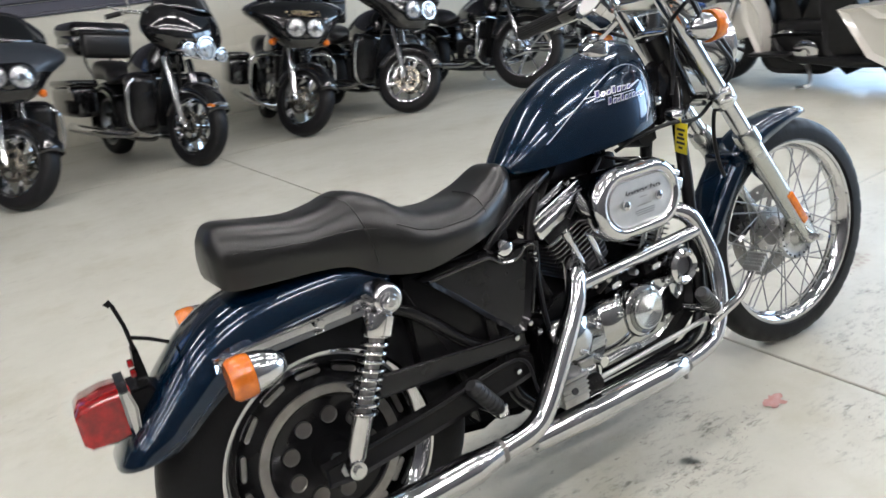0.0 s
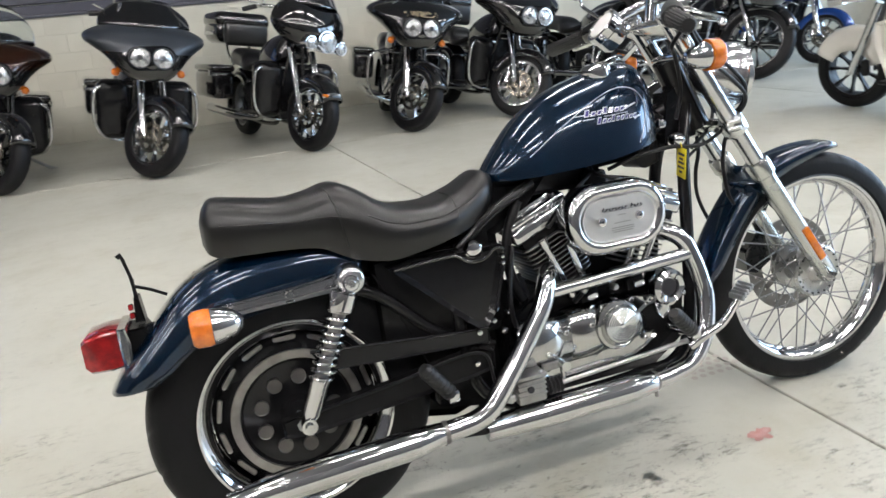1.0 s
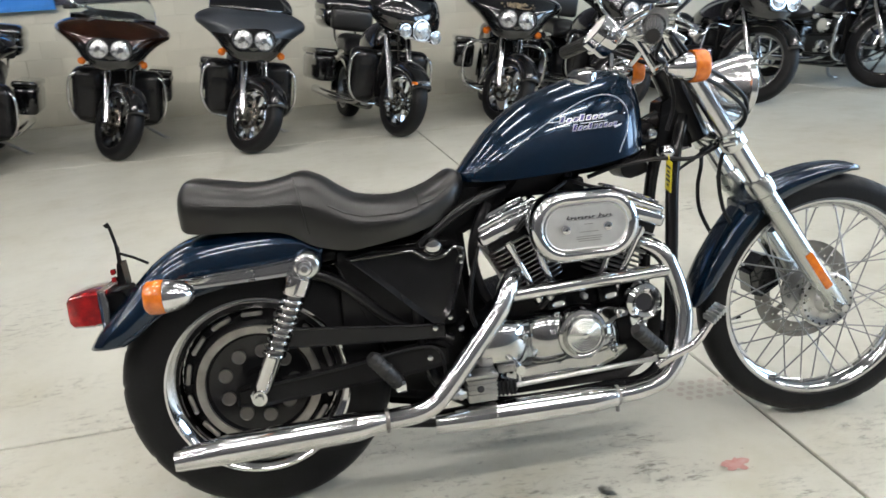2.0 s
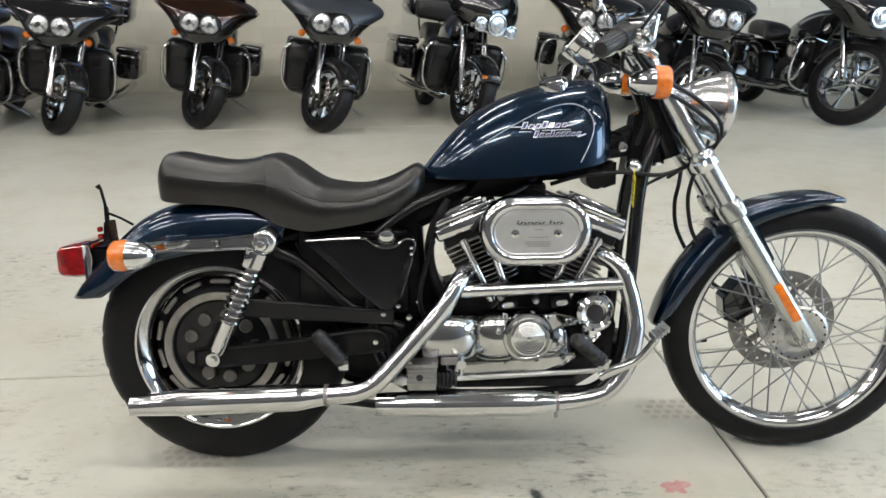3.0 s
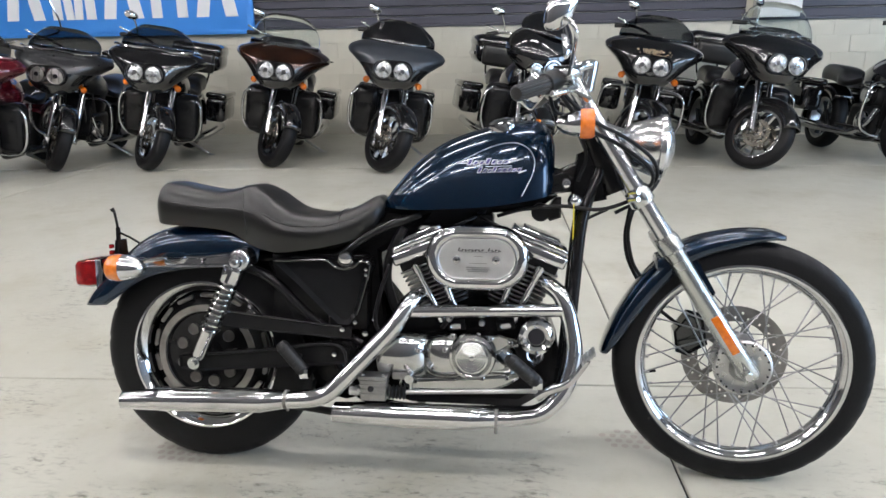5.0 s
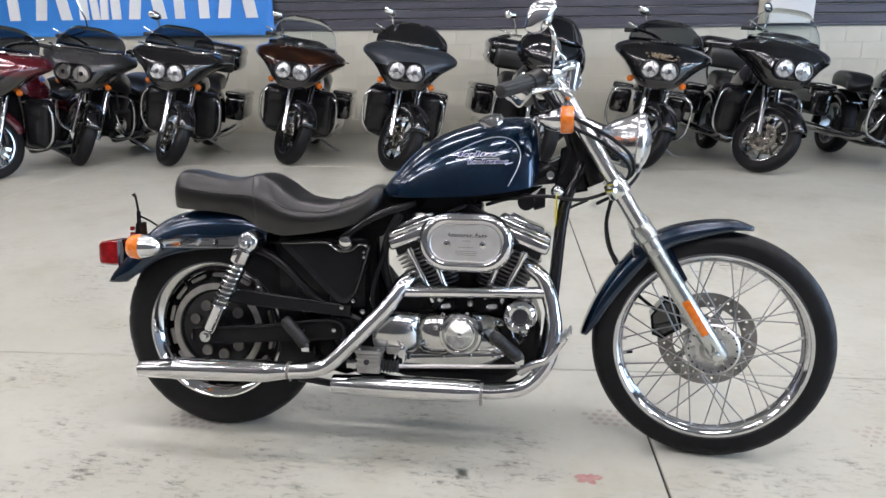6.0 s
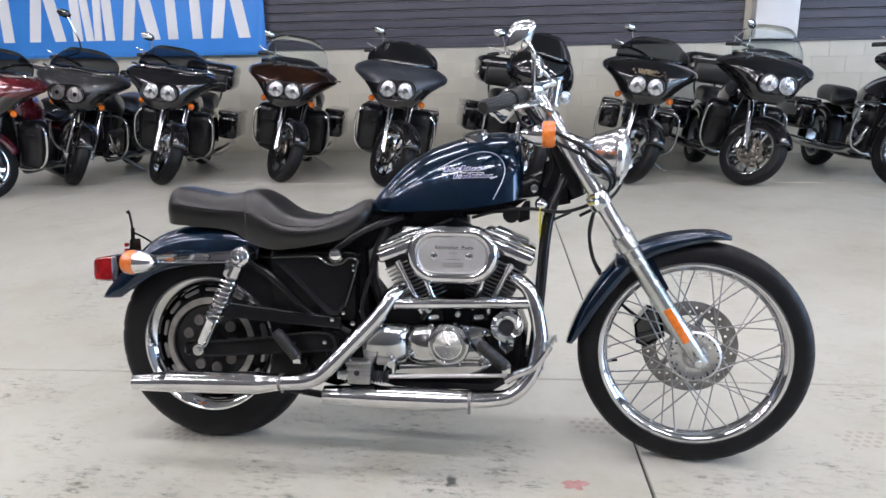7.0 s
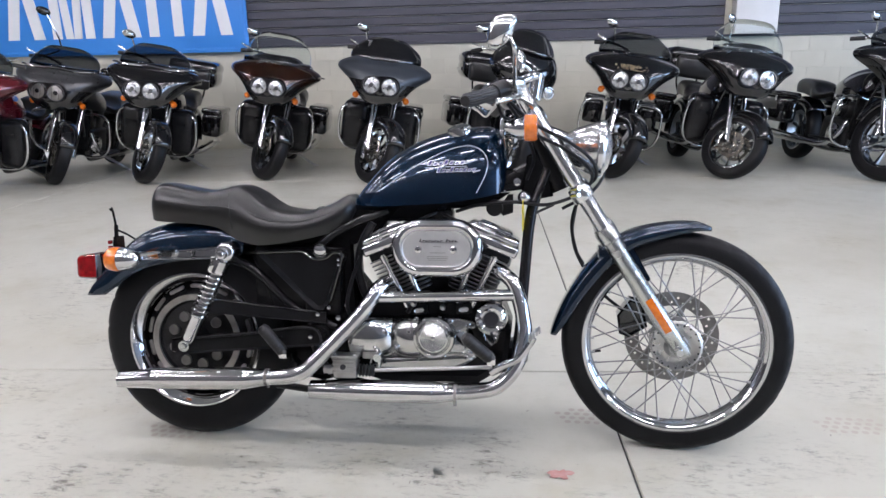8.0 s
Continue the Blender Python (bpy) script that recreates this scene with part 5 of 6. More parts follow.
# the floor's slabs, a few degrees off the wall's line
slab_mesh = None
TURN_FLOOR = 4.6
org = Vector((1.309, 0.567, 0))
gap, sx, sy = 0.008, 4.57, 4.57
rot = pose(0, 0, 0, 0, 0, TURN_FLOOR)
for i in range(-3, 3):
    for j in range(-2, 3):
        p = org + rot @ Vector((i * sx, (j - 1) * sy, 0))
        size = (sx - gap, sy - gap)
        mm = Matrix.Translation((p.x, p.y, -0.03)) @ rot
        if slab_mesh is None:
            c = 0.003
            x1, y1, h = size[0], size[1], 0.03
            v = [(0, 0, 0), (x1, 0, 0), (x1, y1, 0), (0, y1, 0), (0, 0, h - c), (x1, 0, h - c), (x1, y1, h - c), (0, y1, h - c), (c, c, h), (x1 - c, c, h), (x1 - c, y1 - c, h), (c, y1 - c, h)]
            f = [(0, 1, 5, 4), (1, 2, 6, 5), (2, 3, 7, 6), (3, 0, 4, 7), (4, 5, 9, 8), (5, 6, 10, 9), (6, 7, 11, 10), (7, 4, 8, 11), (8, 9, 10, 11)]
            slab_mesh = part("slab", (v, f), FLOOR, floor, smooth=False, m=mm)
        else:
            again(slab_mesh, floor, mm)

# marks on the floor
STAINRED = material("faded_red_paint", (0.42, 0.17, 0.15), 0.6, 0.0, (0.55, 0.42, 0.38), 45, 0.9)
RUST = material("rust_dots", (0.43, 0.385, 0.33), 0.7, 0.0, (0.50, 0.47, 0.42), 30, 0.9)
random.seed(5)


def blot(r, n=26, rough=0.35, stretch=(1.0, 1.0)):
    out = []
    for k in range(n):
        a = 2 * math.pi * k / n
        q = r * (1 + rough * (noise.noise((math.cos(a) * 2.1, math.sin(a) * 2.1, r * 90)) + 0.5 * noise.noise((math.cos(a) * 6, math.sin(a) * 6, r * 50))))
        out.append((q * math.cos(a) * stretch[0], q * math.sin(a) * stretch[1], 0.0))
    return out, [tuple(range(n))]


part("paint_mark", join(moved(blot(0.027, rough=0.7, stretch=(1.1, 0.85)), pose(1.150, -0.155, 0.0))), STAINRED, floor, "faded red paint mark", smooth=False, m=pose(0, 0, 0.0030))
for cx, cy in ((1.25, 0.20), (2.09, 0.22), (-0.1, -0.02)):
    dots = []
    for i in range(7):
        for j in range(4):
            if abs(i - 3) + abs(j - 1.5) > 4.2:
                continue
            dots.append(moved(blot(0.011, 10, 0.2), pose(cx - 0.10 + i * 0.032 + (j % 2) * 0.016, cy - 0.045 + j * 0.028, 0)))
    part("rust_dots", join(*dots), RUST, floor, "grid of faint rust dots", smooth=False, m=pose(0, 0, 0.0026))

# clusters of chipped, scuffed sealer
def scuff_material():
    m = material("worn_sealer", (0.40, 0.385, 0.35), 0.55, 0.0, (0.17, 0.15, 0.12), 16, 1.0, bump=0.2, bump_scale=120)
    n, l = m.node_tree.nodes, m.node_tree.links
    geo, ramp, mixed = n.new("ShaderNodeNewGeometry"), n.new("ShaderNodeValToRGB"), n.new("ShaderNodeMix")
    ramp.color_ramp.elements[0].color, ramp.color_ramp.elements[1].color = (0.20, 0.175, 0.14, 1), (0.46, 0.44, 0.40, 1)
    ramp.color_ramp.elements[1].position = 0.75
    l.new(geo.outputs["Random Per Island"], ramp.inputs[0])
    mixed.data_type = "RGBA"
    mixed.inputs[0].default_value = 0.6
    old = n["Principled BSDF"].inputs["Base Color"].links[0].from_socket
    l.new(old, mixed.inputs[6])
    l.new(ramp.outputs[0], mixed.inputs[7])
    l.new(mixed.outputs[2], n["Principled BSDF"].inputs["Base Color"])
    return m


def fleck(length, wide, n=9):
    """A ragged sliver."""
    out, bend = [], random.uniform(-0.5, 0.5) * length
    for k in range(n):
        a = 2 * math.pi * k / n
        q = random.uniform(0.15, 1.25)
        x = length / 2 * math.cos(a) * random.uniform(0.45, 1.1)
        out.append((x, wide / 2 * math.sin(a) * q + bend * (x / length) ** 2, 0.0))
    return out, [tuple(range(n))]


SCUFFS = [(-0.53, -0.12, 14, 0.10), (-0.40, -0.41, 16, 0.10), (-0.25, -0.32, 18, 0.09), (-0.10, -0.27, 9, 0.07), (0.21, -0.19, 18, 0.08), (0.26, 0.13, 26, 0.08), (0.37, -0.08, 9, 0.04),
          (0.49, -0.22, 10, 0.06), (0.55, -0.11, 12, 0.07), (0.70, -0.20, 14, 0.05), (0.79, -0.19, 30, 0.05), (0.93, -0.16, 14, 0.06), (0.85, -0.26, 14, 0.06), (1.02, -0.16, 10, 0.05),
          (1.04, 0.21, 3, 0.02), (1.53, -0.13, 9, 0.09), (1.68, -0.10, 7, 0.08), (1.96, -0.01, 5, 0.05), (2.0, 0.14, 5, 0.04), (1.78, 0.15, 6, 0.09), (-0.78, 0.70, 9, 0.09), (-0.58, 0.48, 7, 0.09),
          (0.02, -0.44, 14, 0.12), (0.36, -0.38, 14, 0.12), (1.25, -0.36, 10, 0.12), (1.80, 1.96, 7, 0.17), (2.06, 2.03, 7, 0.13), (1.90, 0.01, 8, 0.10), (-1.25, 1.02, 7, 0.12), (0.6, 0.16, 8, 0.12), (-0.9, 0.2, 10, 0.14), (2.3, 0.5, 7, 0.2), (-1.3, 1.4, 7, 0.25), (0.9, -0.02, 7, 0.1), (-0.1, 0.05, 6, 0.12)]
random.seed(23)
flecks = []
for cx, cy, count, spread in SCUFFS:
    slope = random.choice((0, 0, 10, -12, 35, 90))
    for _ in range(count * 2):
        long = random.uniform(0.003, 0.010) * random.choice((0.7, 1, 1.3, 2.0))
        turn = slope + random.gauss(0, 22)
        flecks.append(moved(fleck(long, long * random.uniform(0.2, 0.45)), pose(cx + random.gauss(0, spread), cy + random.gauss(0, spread * 0.5), random.uniform(0.0, 0.0012), 0, 0, turn)))
scuffs = part("scuff_marks", join(*flecks), scuff_material(), floor, "dark flecks of chipped and scuffed sealer", smooth=False, m=pose(0, 0, 0.001))
tagged(scuffs, kind="stuff")

# faint brown smudges round the scuffs
def smudge_material():
    m = bpy.data.materials.new("brown_smudge")
    m.use_nodes = True
    n, l = m.node_tree.nodes, m.node_tree.links
    b = n["Principled BSDF"]
    b.inputs["Base Color"].default_value, b.inputs["Roughness"].default_value = (0.20, 0.175, 0.135, 1), 0.5
    co, geo = n.new("ShaderNodeTexCoord"), n.new("ShaderNodeNewGeometry")
    far = n.new("ShaderNodeVectorMath")
    far.operation = "LENGTH"
    l.new(co.outputs["Object"], far.inputs[0])
    fade = n.new("ShaderNodeMapRange")
    fade.interpolation_type = "SMOOTHSTEP"
    fade.inputs["From Min"].default_value, fade.inputs["From Max"].default_value = 0.15, 0.95
    fade.inputs["To Min"].default_value, fade.inputs["To Max"].default_value = 1.0, 0.0
    l.new(far.outputs["Value"], fade.inputs["Value"])
    total = fade.outputs[0]
    for scale, lo, hi, stretch in ((34, 0.50, 0.62, (0.55, 1.6, 1.0)), (9, 0.42, 0.60, (1, 1, 1))):
        mp, t, r, x = n.new("ShaderNodeMapping"), n.new("ShaderNodeTexNoise"), n.new("ShaderNodeMapRange"), n.new("ShaderNodeMath")
        mp.inputs["Scale"].default_value = stretch
        l.new(geo.outputs["Position"], mp.inputs[0])
        l.new(mp.outputs[0], t.inputs["Vector"])
        t.inputs["Scale"].default_value, t.inputs["Detail"].default_value, t.inputs["Roughness"].default_value = scale, 8, 0.78
        r.inputs["From Min"].default_value, r.inputs["From Max"].default_value = lo, hi
        l.new(t.outputs["Fac"], r.inputs["Value"])
        x.operation = "MULTIPLY"
        l.new(total, x.inputs[0])
        l.new(r.outputs[0], x.inputs[1])
        total = x.outputs[0]
    x = n.new("ShaderNodeMath")
    x.operation = "MULTIPLY"
    x.inputs[1].default_value = 0.55
    l.new(total, x.inputs[0])
    l.new(x.outputs[0], b.inputs["Alpha"])
    return m


SMUDGE = smudge_material()
patch = None
for i, (cx, cy, count, spread) in enumerate(SCUFFS):
    if count < 7:
        continue
    m = pose(cx, cy, 0.0036 + 0.0010 * (i % 4), 0, 0, (i * 47) % 60 - 30) @ Matrix.Diagonal((spread * 2.6, spread * 1.7, 1, 1))
    if patch is None:
        patch = part("smudge", ([(math.cos(2 * math.pi * k / 20), math.sin(2 * math.pi * k / 20), 0) for k in range(20)], [tuple(range(20))]), SMUDGE, floor, "faint brown smudge", smooth=False, m=m)
    else:
        again(patch, floor, m)

# blue banner with a row of plain white shapes
sign = thing("banner_sign", pose(-2.90, WALL_Y - 0.10, 1.345), "large blue hanging banner with white block shapes", "sign")
part("sheet", box((5.2, 0.04, 1.55), (-2.6, 0, 0.775), 0.006), SIGNBLUE, sign, "blue vinyl sheet")
part("border", join(box((0.05, 0.01, 1.5), (-0.06, -0.026, 0.775)), box((5.1, 0.01, 0.03), (-2.6, -0.026, 0.05))), SIGNBLUE, sign)


def leg(x0, x1, w):
    return [[(x0 - w / 2, 0), (x0 + w / 2, 0), (x1 + w / 2, 0.95), (x1 - w / 2, 0.95)]]


def slab_of(polys):
    return join(*[plate(p, -0.022, -0.034, 0.002) for p in polys])


def peak():
    return leg(0.09, 0.26, 0.17) + leg(0.50, 0.33, 0.17)


def pair():
    return leg(0.073, 0.073, 0.146) + leg(0.437, 0.437, 0.146)


def triple():
    return leg(0.070, 0.070, 0.14) + leg(0.256, 0.19, 0.118) + leg(0.384, 0.45, 0.118) + leg(0.57, 0.57, 0.14)


def post():
    return leg(0.30, 0.30, 0.17)


for shape, at in ((peak, -0.79), (pair, -1.42), (peak, -2.13), (triple, -2.88), (peak, -3.59), (post, -4.22)):
    for bar in shape():
        part("white_bar", slab_of([bar]), SIGNWHITE, sign, "white slanted bar", smooth=False, m=pose(at, 0, 0.225))


# ---- the row of touring motorcycles ----
GUNMETAL = material("gunmetal_paint", (0.030, 0.036, 0.045), 0.42, 0.3, (0.022, 0.027, 0.034), 4, 0.8, coat=0.25, rough_var=0.06)
SILVER = material("silver_paint", (0.034, 0.035, 0.037), 0.28, 0.35, (0.026, 0.027, 0.029), 2, 0.8, coat=0.5, rough_var=0.02)
BROWN = material("copper_brown_paint", (0.030, 0.008, 0.0022), 0.16, 0.4, (0.003, 0.0025, 0.0022), 7, 0.5, coat=0.9)
MAROON = material("dark_red_paint", (0.10, 0.006, 0.012), 0.14, 0.2, (0.06, 0.004, 0.008), 4, 0.8, coat=1.0)
MIDBLUE = material("mid_blue_paint", (0.012, 0.05, 0.22), 0.15, 0.2, (0.010, 0.04, 0.17), 4, 0.8, coat=1.0)
CREAM = material("white_bodywork_paint", (0.72, 0.70, 0.64), 0.2, 0.0, (0.64, 0.62, 0.56), 4, 0.8, coat=0.8)
FLAME = material("grey_graphic_print", (0.20, 0.15, 0.085), 0.3, 0.2, (0.02, 0.018, 0.016), 60, 0.5, coat=0.8)


def mag_wheel(parent, name, at, R, width, n, mat, disc_on=True, rim_mat=None):
    r = R * 0.72
    w = part(name, rim_shape(r, width * 0.7, 0.026, 40), rim_mat or CHROME, parent, m=at)
    part("tyre", tyre_shape(R, r - 0.002, width, 40, 0.5), RUBBER, w, "black tyre")
    part("hub", lathe([(0.0, -0.05), (0.03, -0.05), (0.045, -0.04), (0.045, 0.04), (0.03, 0.05), (0.0, 0.05)], 20), mat, w)
    s = grid([[(0.03, -0.018, z) for z in (-0.016, 0.016)] + [(0.03, 0.018, z) for z in (0.016, -0.016)],
              [(r * 0.55, -0.015, z) for z in (-0.007, 0.007)] + [(r * 0.55, 0.015, z) for z in (0.007, -0.007)],
              [(r - 0.028, -0.02, z) for z in (-0.015, 0.015)] + [(r - 0.028, 0.02, z) for z in (0.015, -0.015)]])
    sp = part("spoke", s, mat, w, smooth=False)
    for k in range(1, n):
        again(sp, w, pose(0, 0, 0, 0, 360 / n * k, 0))
    if disc_on:
        for y in (-0.062, 0.062):
            part("brake_disc", join(disc_shape(0.095, 0.128, y, 0.005), disc_shape(0.03, 0.06, y, 0.005), *[box((0.05, 0.004, 0.02), (0, 0, 0), m=pose(0.08 * math.cos(a), y, 0.08 * math.sin(a), 0, -math.degrees(a), 0)) for a in (2 * math.pi * k / 5 for k in range(5))]), GOLDDISC, w, "bronze-tinted steel brake disc", smooth=False)
    return w


def fairing_shell(levels, n=20):
    """Stacked plan curves: (z, half-width, nose x, back x)."""
    zs = smooth_line([(a, b, 0) for a, b, *_ in levels], 4)
    xs = smooth_line([(c, d, 0) for *_, c, d in levels], 4)
    rings = []
    for p, q in zip(zs, xs):
        ring = []
        for k in range(n + 1):
            a = math.pi * (k / n - 0.5)
            ring.append((q.y + (q.x - q.y) * max(0.0, math.cos(a)) ** 0.85, p.y * math.sin(a), p.x))
        rings.append(ring)
    return grid(rings)


def screen(z0, z1, w0, w1, x0, x1, back, n=16):
    rings = []
    for i in range(7):
        t = i / 6
        w = w0 + (w1 - w0) * t ** 3
        x, b = x0 + (x1 - x0) * t, back * (1 - 0.5 * t)
        rings.append([(x - b * abs(math.sin(math.pi * (k / n - 0.5))) ** 2.2, w * math.sin(math.pi * (k / n - 0.5)), z0 + (z1 - z0) * t * (1 - 0.30 * abs(math.sin(math.pi * (k / n - 0.5))) ** 4)) for k in range(n + 1)])
    return grid(rings, closed=False)


def touring_bike(at, label, paint, fairing="twin", lowers=True, box_on=False, wind="dark", wheel_R=0.325, spokes=9, wheel_mat=None, steer=18,
                 fender=None, lamp_on=True, crest=None, lean=9.5, trim=False, group="touring motorcycles along the wall", bags=True, signals=True, tall=0.0, jaw=None, edge=False, guards=True, pipe=None, discs=True, rim=None, skirt=0.10, bag=None, bagger=False, high_mirror=0.0):
    """A touring motorcycle on its side stand; its front tyre stands at the given pose."""
    x, y, yaw = at
    bk = thing("touring_motorcycle", pose(x, y, 0, -lean, 0, -90 + yaw), label, "motorcycle", group)
    wm = wheel_mat or CHROME
    R = wheel_R
    S = Matrix.Translation((0.10, 0, 0)) @ Matrix.Rotation(radians(steer), 4, Vector((-0.44, 0, 0.90))) @ Matrix.Translation((-0.10, 0, 0))
    mag_wheel(bk, "front_wheel", S @ pose(0, 0, R), R, 0.15, spokes, wm, discs, rim_mat=rim)
    mag_wheel(bk, "rear_wheel", pose(-1.62, 0, 0.32), 0.32, 0.17, 9, WRINKLE, False, rim_mat=STEEL)
    fd = part("front_fender", arc_cover((0, 0, R), R + 0.035, 25, 165, 0.085, skirt), fender or paint, bk, "painted front mudguard", m=S)
    thicken(fd, 0.005)
    if trim:
        part("fender_trim", join(tube([(0.24, 0.088, R + 0.16), (0.30, 0.05, R + 0.19), (0.31, 0, R + 0.20), (0.30, -0.05, R + 0.19), (0.24, -0.088, R + 0.16)], 0.012, 8, 4), tube([(-0.1, -0.092, R + 0.29), (0.1, -0.092, R + 0.25), (0.25, -0.09, R + 0.165)], 0.006, 8, 4)), CHROME, fd)
        part("fender_lamp", box((0.07, 0.02, 0.025), (0.26, -0.085, R + 0.175), 0.006), AMBER, fd)
    for s in (-1, 1):
        leg = part("fork_leg", rod((-0.02, s * 0.115, R - 0.01), (-0.25, s * 0.115, 0.88), 0.031, 0.029, 16), CHROME, bk, "chrome fork leg", m=S)
        part("caliper", box((0.06, 0.05, 0.13), (-0.13, s * 0.085, R + 0.03), 0.015), CHROME if s < 0 else WRINKLE, leg)
        part("axle_cap", rod((-0.02, s * 0.10, R), (-0.02, s * 0.15, R), 0.02), CHROME, leg)
    # fairing with lamps
    if fairing == "twin":
        low = [(0.785, 0.08, 0.17, 0.06), (0.805, 0.155, 0.205, 0.03), (0.87, 0.232, 0.235, 0.0), (0.94, 0.288, 0.24, -0.05), (1.00, 0.350, 0.222, -0.12)]
        top = [(1.00, 0.350, 0.222, -0.12), (1.04, 0.405, 0.200, -0.16), (1.075, 0.450, 0.172, -0.19), (1.115, 0.460, 0.135, -0.2), (1.15, 0.432, 0.105, -0.2), (1.185, 0.36, 0.06, -0.2), (1.215, 0.27, 0.0, -0.18)]
        sh = part("fairing", fairing_shell(top), paint, bk, "broad painted fairing with two headlights")
        part("nose", fairing_shell(low), jaw or paint, sh)
        part("lamp_bezel", plate(stadium(0, 0, 0.366, 0.184, 10), -0.02, 0.02, 0.008, 3), BLACK, sh, m=pose(0.225, 0, 0.965, 0, -4, 90))
        for s in (-1, 1):
            l = part("headlight", lathe([(0.086, -0.03), (0.089, 0.0), (0.087, 0.013), (0.079, 0.013), (0.075, 0.0), (0.0, -0.01)], 28, "x"), CHROME, sh, "round headlight", m=pose(0.240, s * 0.085, 0.967, 0, -4, s * 6) @ Matrix.Scale(0.93, 4))
            part("lens", lathe([(0.0, 0.014), (0.040, 0.011), (0.077, 0.002), (0.0, 0.0)], 28, "x"), LENS if lamp_on else DISC, l)
            part("bulb_shield", join(lathe([(0.0, 0.020), (0.020, 0.019), (0.024, 0.013), (0.0, 0.012)], 18, "x"), *[box((0.003, 0.0035, 0.13), (0.0125, yy, 0), 0.001) for yy in (-0.034, 0.034)]), CHROME if lamp_on else BLACK, l, "bright bulb shield behind the glass")
        if crest:
            random.seed(3)
            spots = []
            for k in range(60):
                yy = random.gauss(0, 0.075)
                w, h = random.uniform(0.006, 0.026), random.uniform(0.004, 0.012)
                zz = 1.085 + random.uniform(-0.022, 0.022)
                ring = [(0.0, w * math.cos(a) * random.uniform(0.6, 1.2), h * math.sin(a) * random.uniform(0.6, 1.3)) for a in (2 * math.pi * i / 9 for i in range(9))]
                at_x = 0.182 - (zz - 1.085) * 0.75 - 1.45 * yy * yy
                spots.append(moved(grid([[(0.0, y_, z_) for _, y_, z_ in ring], [(0.006, y_, z_) for _, y_, z_ in ring]]), pose(at_x, yy, zz, 0, -32, -yy * 130)))
            part("graphic", join(*spots), crest, sh, "grey mottled graphic")
            tagged(bpy.data.objects["graphic"], kind="stuff")
        z0 = 1.195
    else:
        sh = part("fairing", fairing_shell([(0.89, 0.14, 0.02, -0.12), (0.92, 0.23, 0.05, -0.15), (0.99, 0.315, 0.085, -0.20), (1.07, 0.355, 0.085, -0.24), (1.15, 0.352, 0.06, -0.24), (1.23, 0.315, 0.02, -0.22), (1.28, 0.26, -0.02, -0.2)]), paint, bk, "bat-wing shaped painted fairing", m=S)
        for yy, zz, r in ((0, 0.955, 0.092), (-0.165, 0.925, 0.058), (0.165, 0.925, 0.058)):
            l = part("headlight" if yy == 0 else "spot_lamp", lathe([(r * 0.7, -0.10), (r * 1.02, -0.01), (r * 1.04, 0.012), (r * 0.92, 0.014), (0.0, 0.0)], 28, "x"), CHROME, sh, "round chrome lamp", m=pose(0.105 if yy == 0 else 0.10, yy, zz))
            part("lens", lathe([(0.0, 0.022), (r * 0.5, 0.018), (r * 0.9, 0.010), (0.0, 0.006)], 28, "x"), LENS, l)
        part("lamp_bar", tube([(0.06, -0.19, 0.90), (0.04, -0.1, 0.885), (0.04, 0.1, 0.885), (0.06, 0.19, 0.90)], 0.014, 8, 3), CHROME, sh)
        z0 = 1.245
    if wind in ("dark", "black"):
        thicken(part("windscreen", screen(z0, 1.41 + tall, 0.345 if fairing == "twin" else 0.29, 0.25 if fairing == "twin" else 0.21, 0.05, -0.14, 0.20), SMOKED if wind == "dark" else BLACK, sh, "dark tinted windscreen"), 0.004)
    elif wind == "low":
        thicken(part("windscreen", screen(z0, 1.30 + tall, 0.33, 0.20, 0.04, -0.10, 0.18), BLACK, sh, "low dark windscreen"), 0.004)
    elif wind == "clear":
        w_ = part("windscreen", screen(z0, 1.50 + tall, 0.34, 0.27, 0.04, -0.16, 0.20), CLEAR, sh, "tall clear windscreen")
        thicken(w_, 0.004)
        w_.visible_shadow = False
        part("dash", fairing_shell([(1.19, 0.30, 0.02, -0.2), (1.25, 0.24, -0.04, -0.2), (1.28, 0.16, -0.08, -0.2)]), BLACK, sh)
    if edge:
        part("screen_trim", tube([(-0.195 + 0.268 * math.cos(a) ** 0.85, 0.408 * math.sin(a), z0 - 0.004 + 0.006 * math.cos(6 * a)) for a in (math.pi * (k / 24 - 0.5) * 0.9 for k in range(25))], 0.010, 8), CHROME, sh, "bright chrome trim under the screen")
    # handlebar, mirrors, signals
    hb = part("handlebar", tube([(-0.52, -0.43, 1.16), (-0.42, -0.36, 1.20), (-0.30, -0.22, 1.20), (-0.24, 0, 1.12), (-0.30, 0.22, 1.20), (-0.42, 0.36, 1.20), (-0.52, 0.43, 1.16)], 0.014, 10, 4), CHROME, bk, "chrome handlebar", m=S)
    for s in (-1, 1):
        part("grip", rod((-0.54, s * 0.445, 1.152), (-0.44, s * 0.375, 1.192), 0.02), GRIPRUB, hb)
        part("lever", tube([(-0.40, s * 0.35, 1.20), (-0.42, s * 0.44, 1.21), (-0.45, s * 0.50, 1.22)], 0.008, 8, 3), ALU, hb)
        part("mirror", lathe([(0.0, -0.012), (0.03, -0.010), (0.045, 0.0), (0.04, 0.008), (0.0, 0.006)], 20, "x"), BLACK if high_mirror else CHROME, hb, "small oval mirror", m=pose(-0.36 if s < 0 else -0.44, s * (0.46 if s < 0 else 0.27), 1.37 + high_mirror if s < 0 else 1.25, 0, 0, 180) @ Matrix.Diagonal((1.5, 1.5, 0.9, 1)))
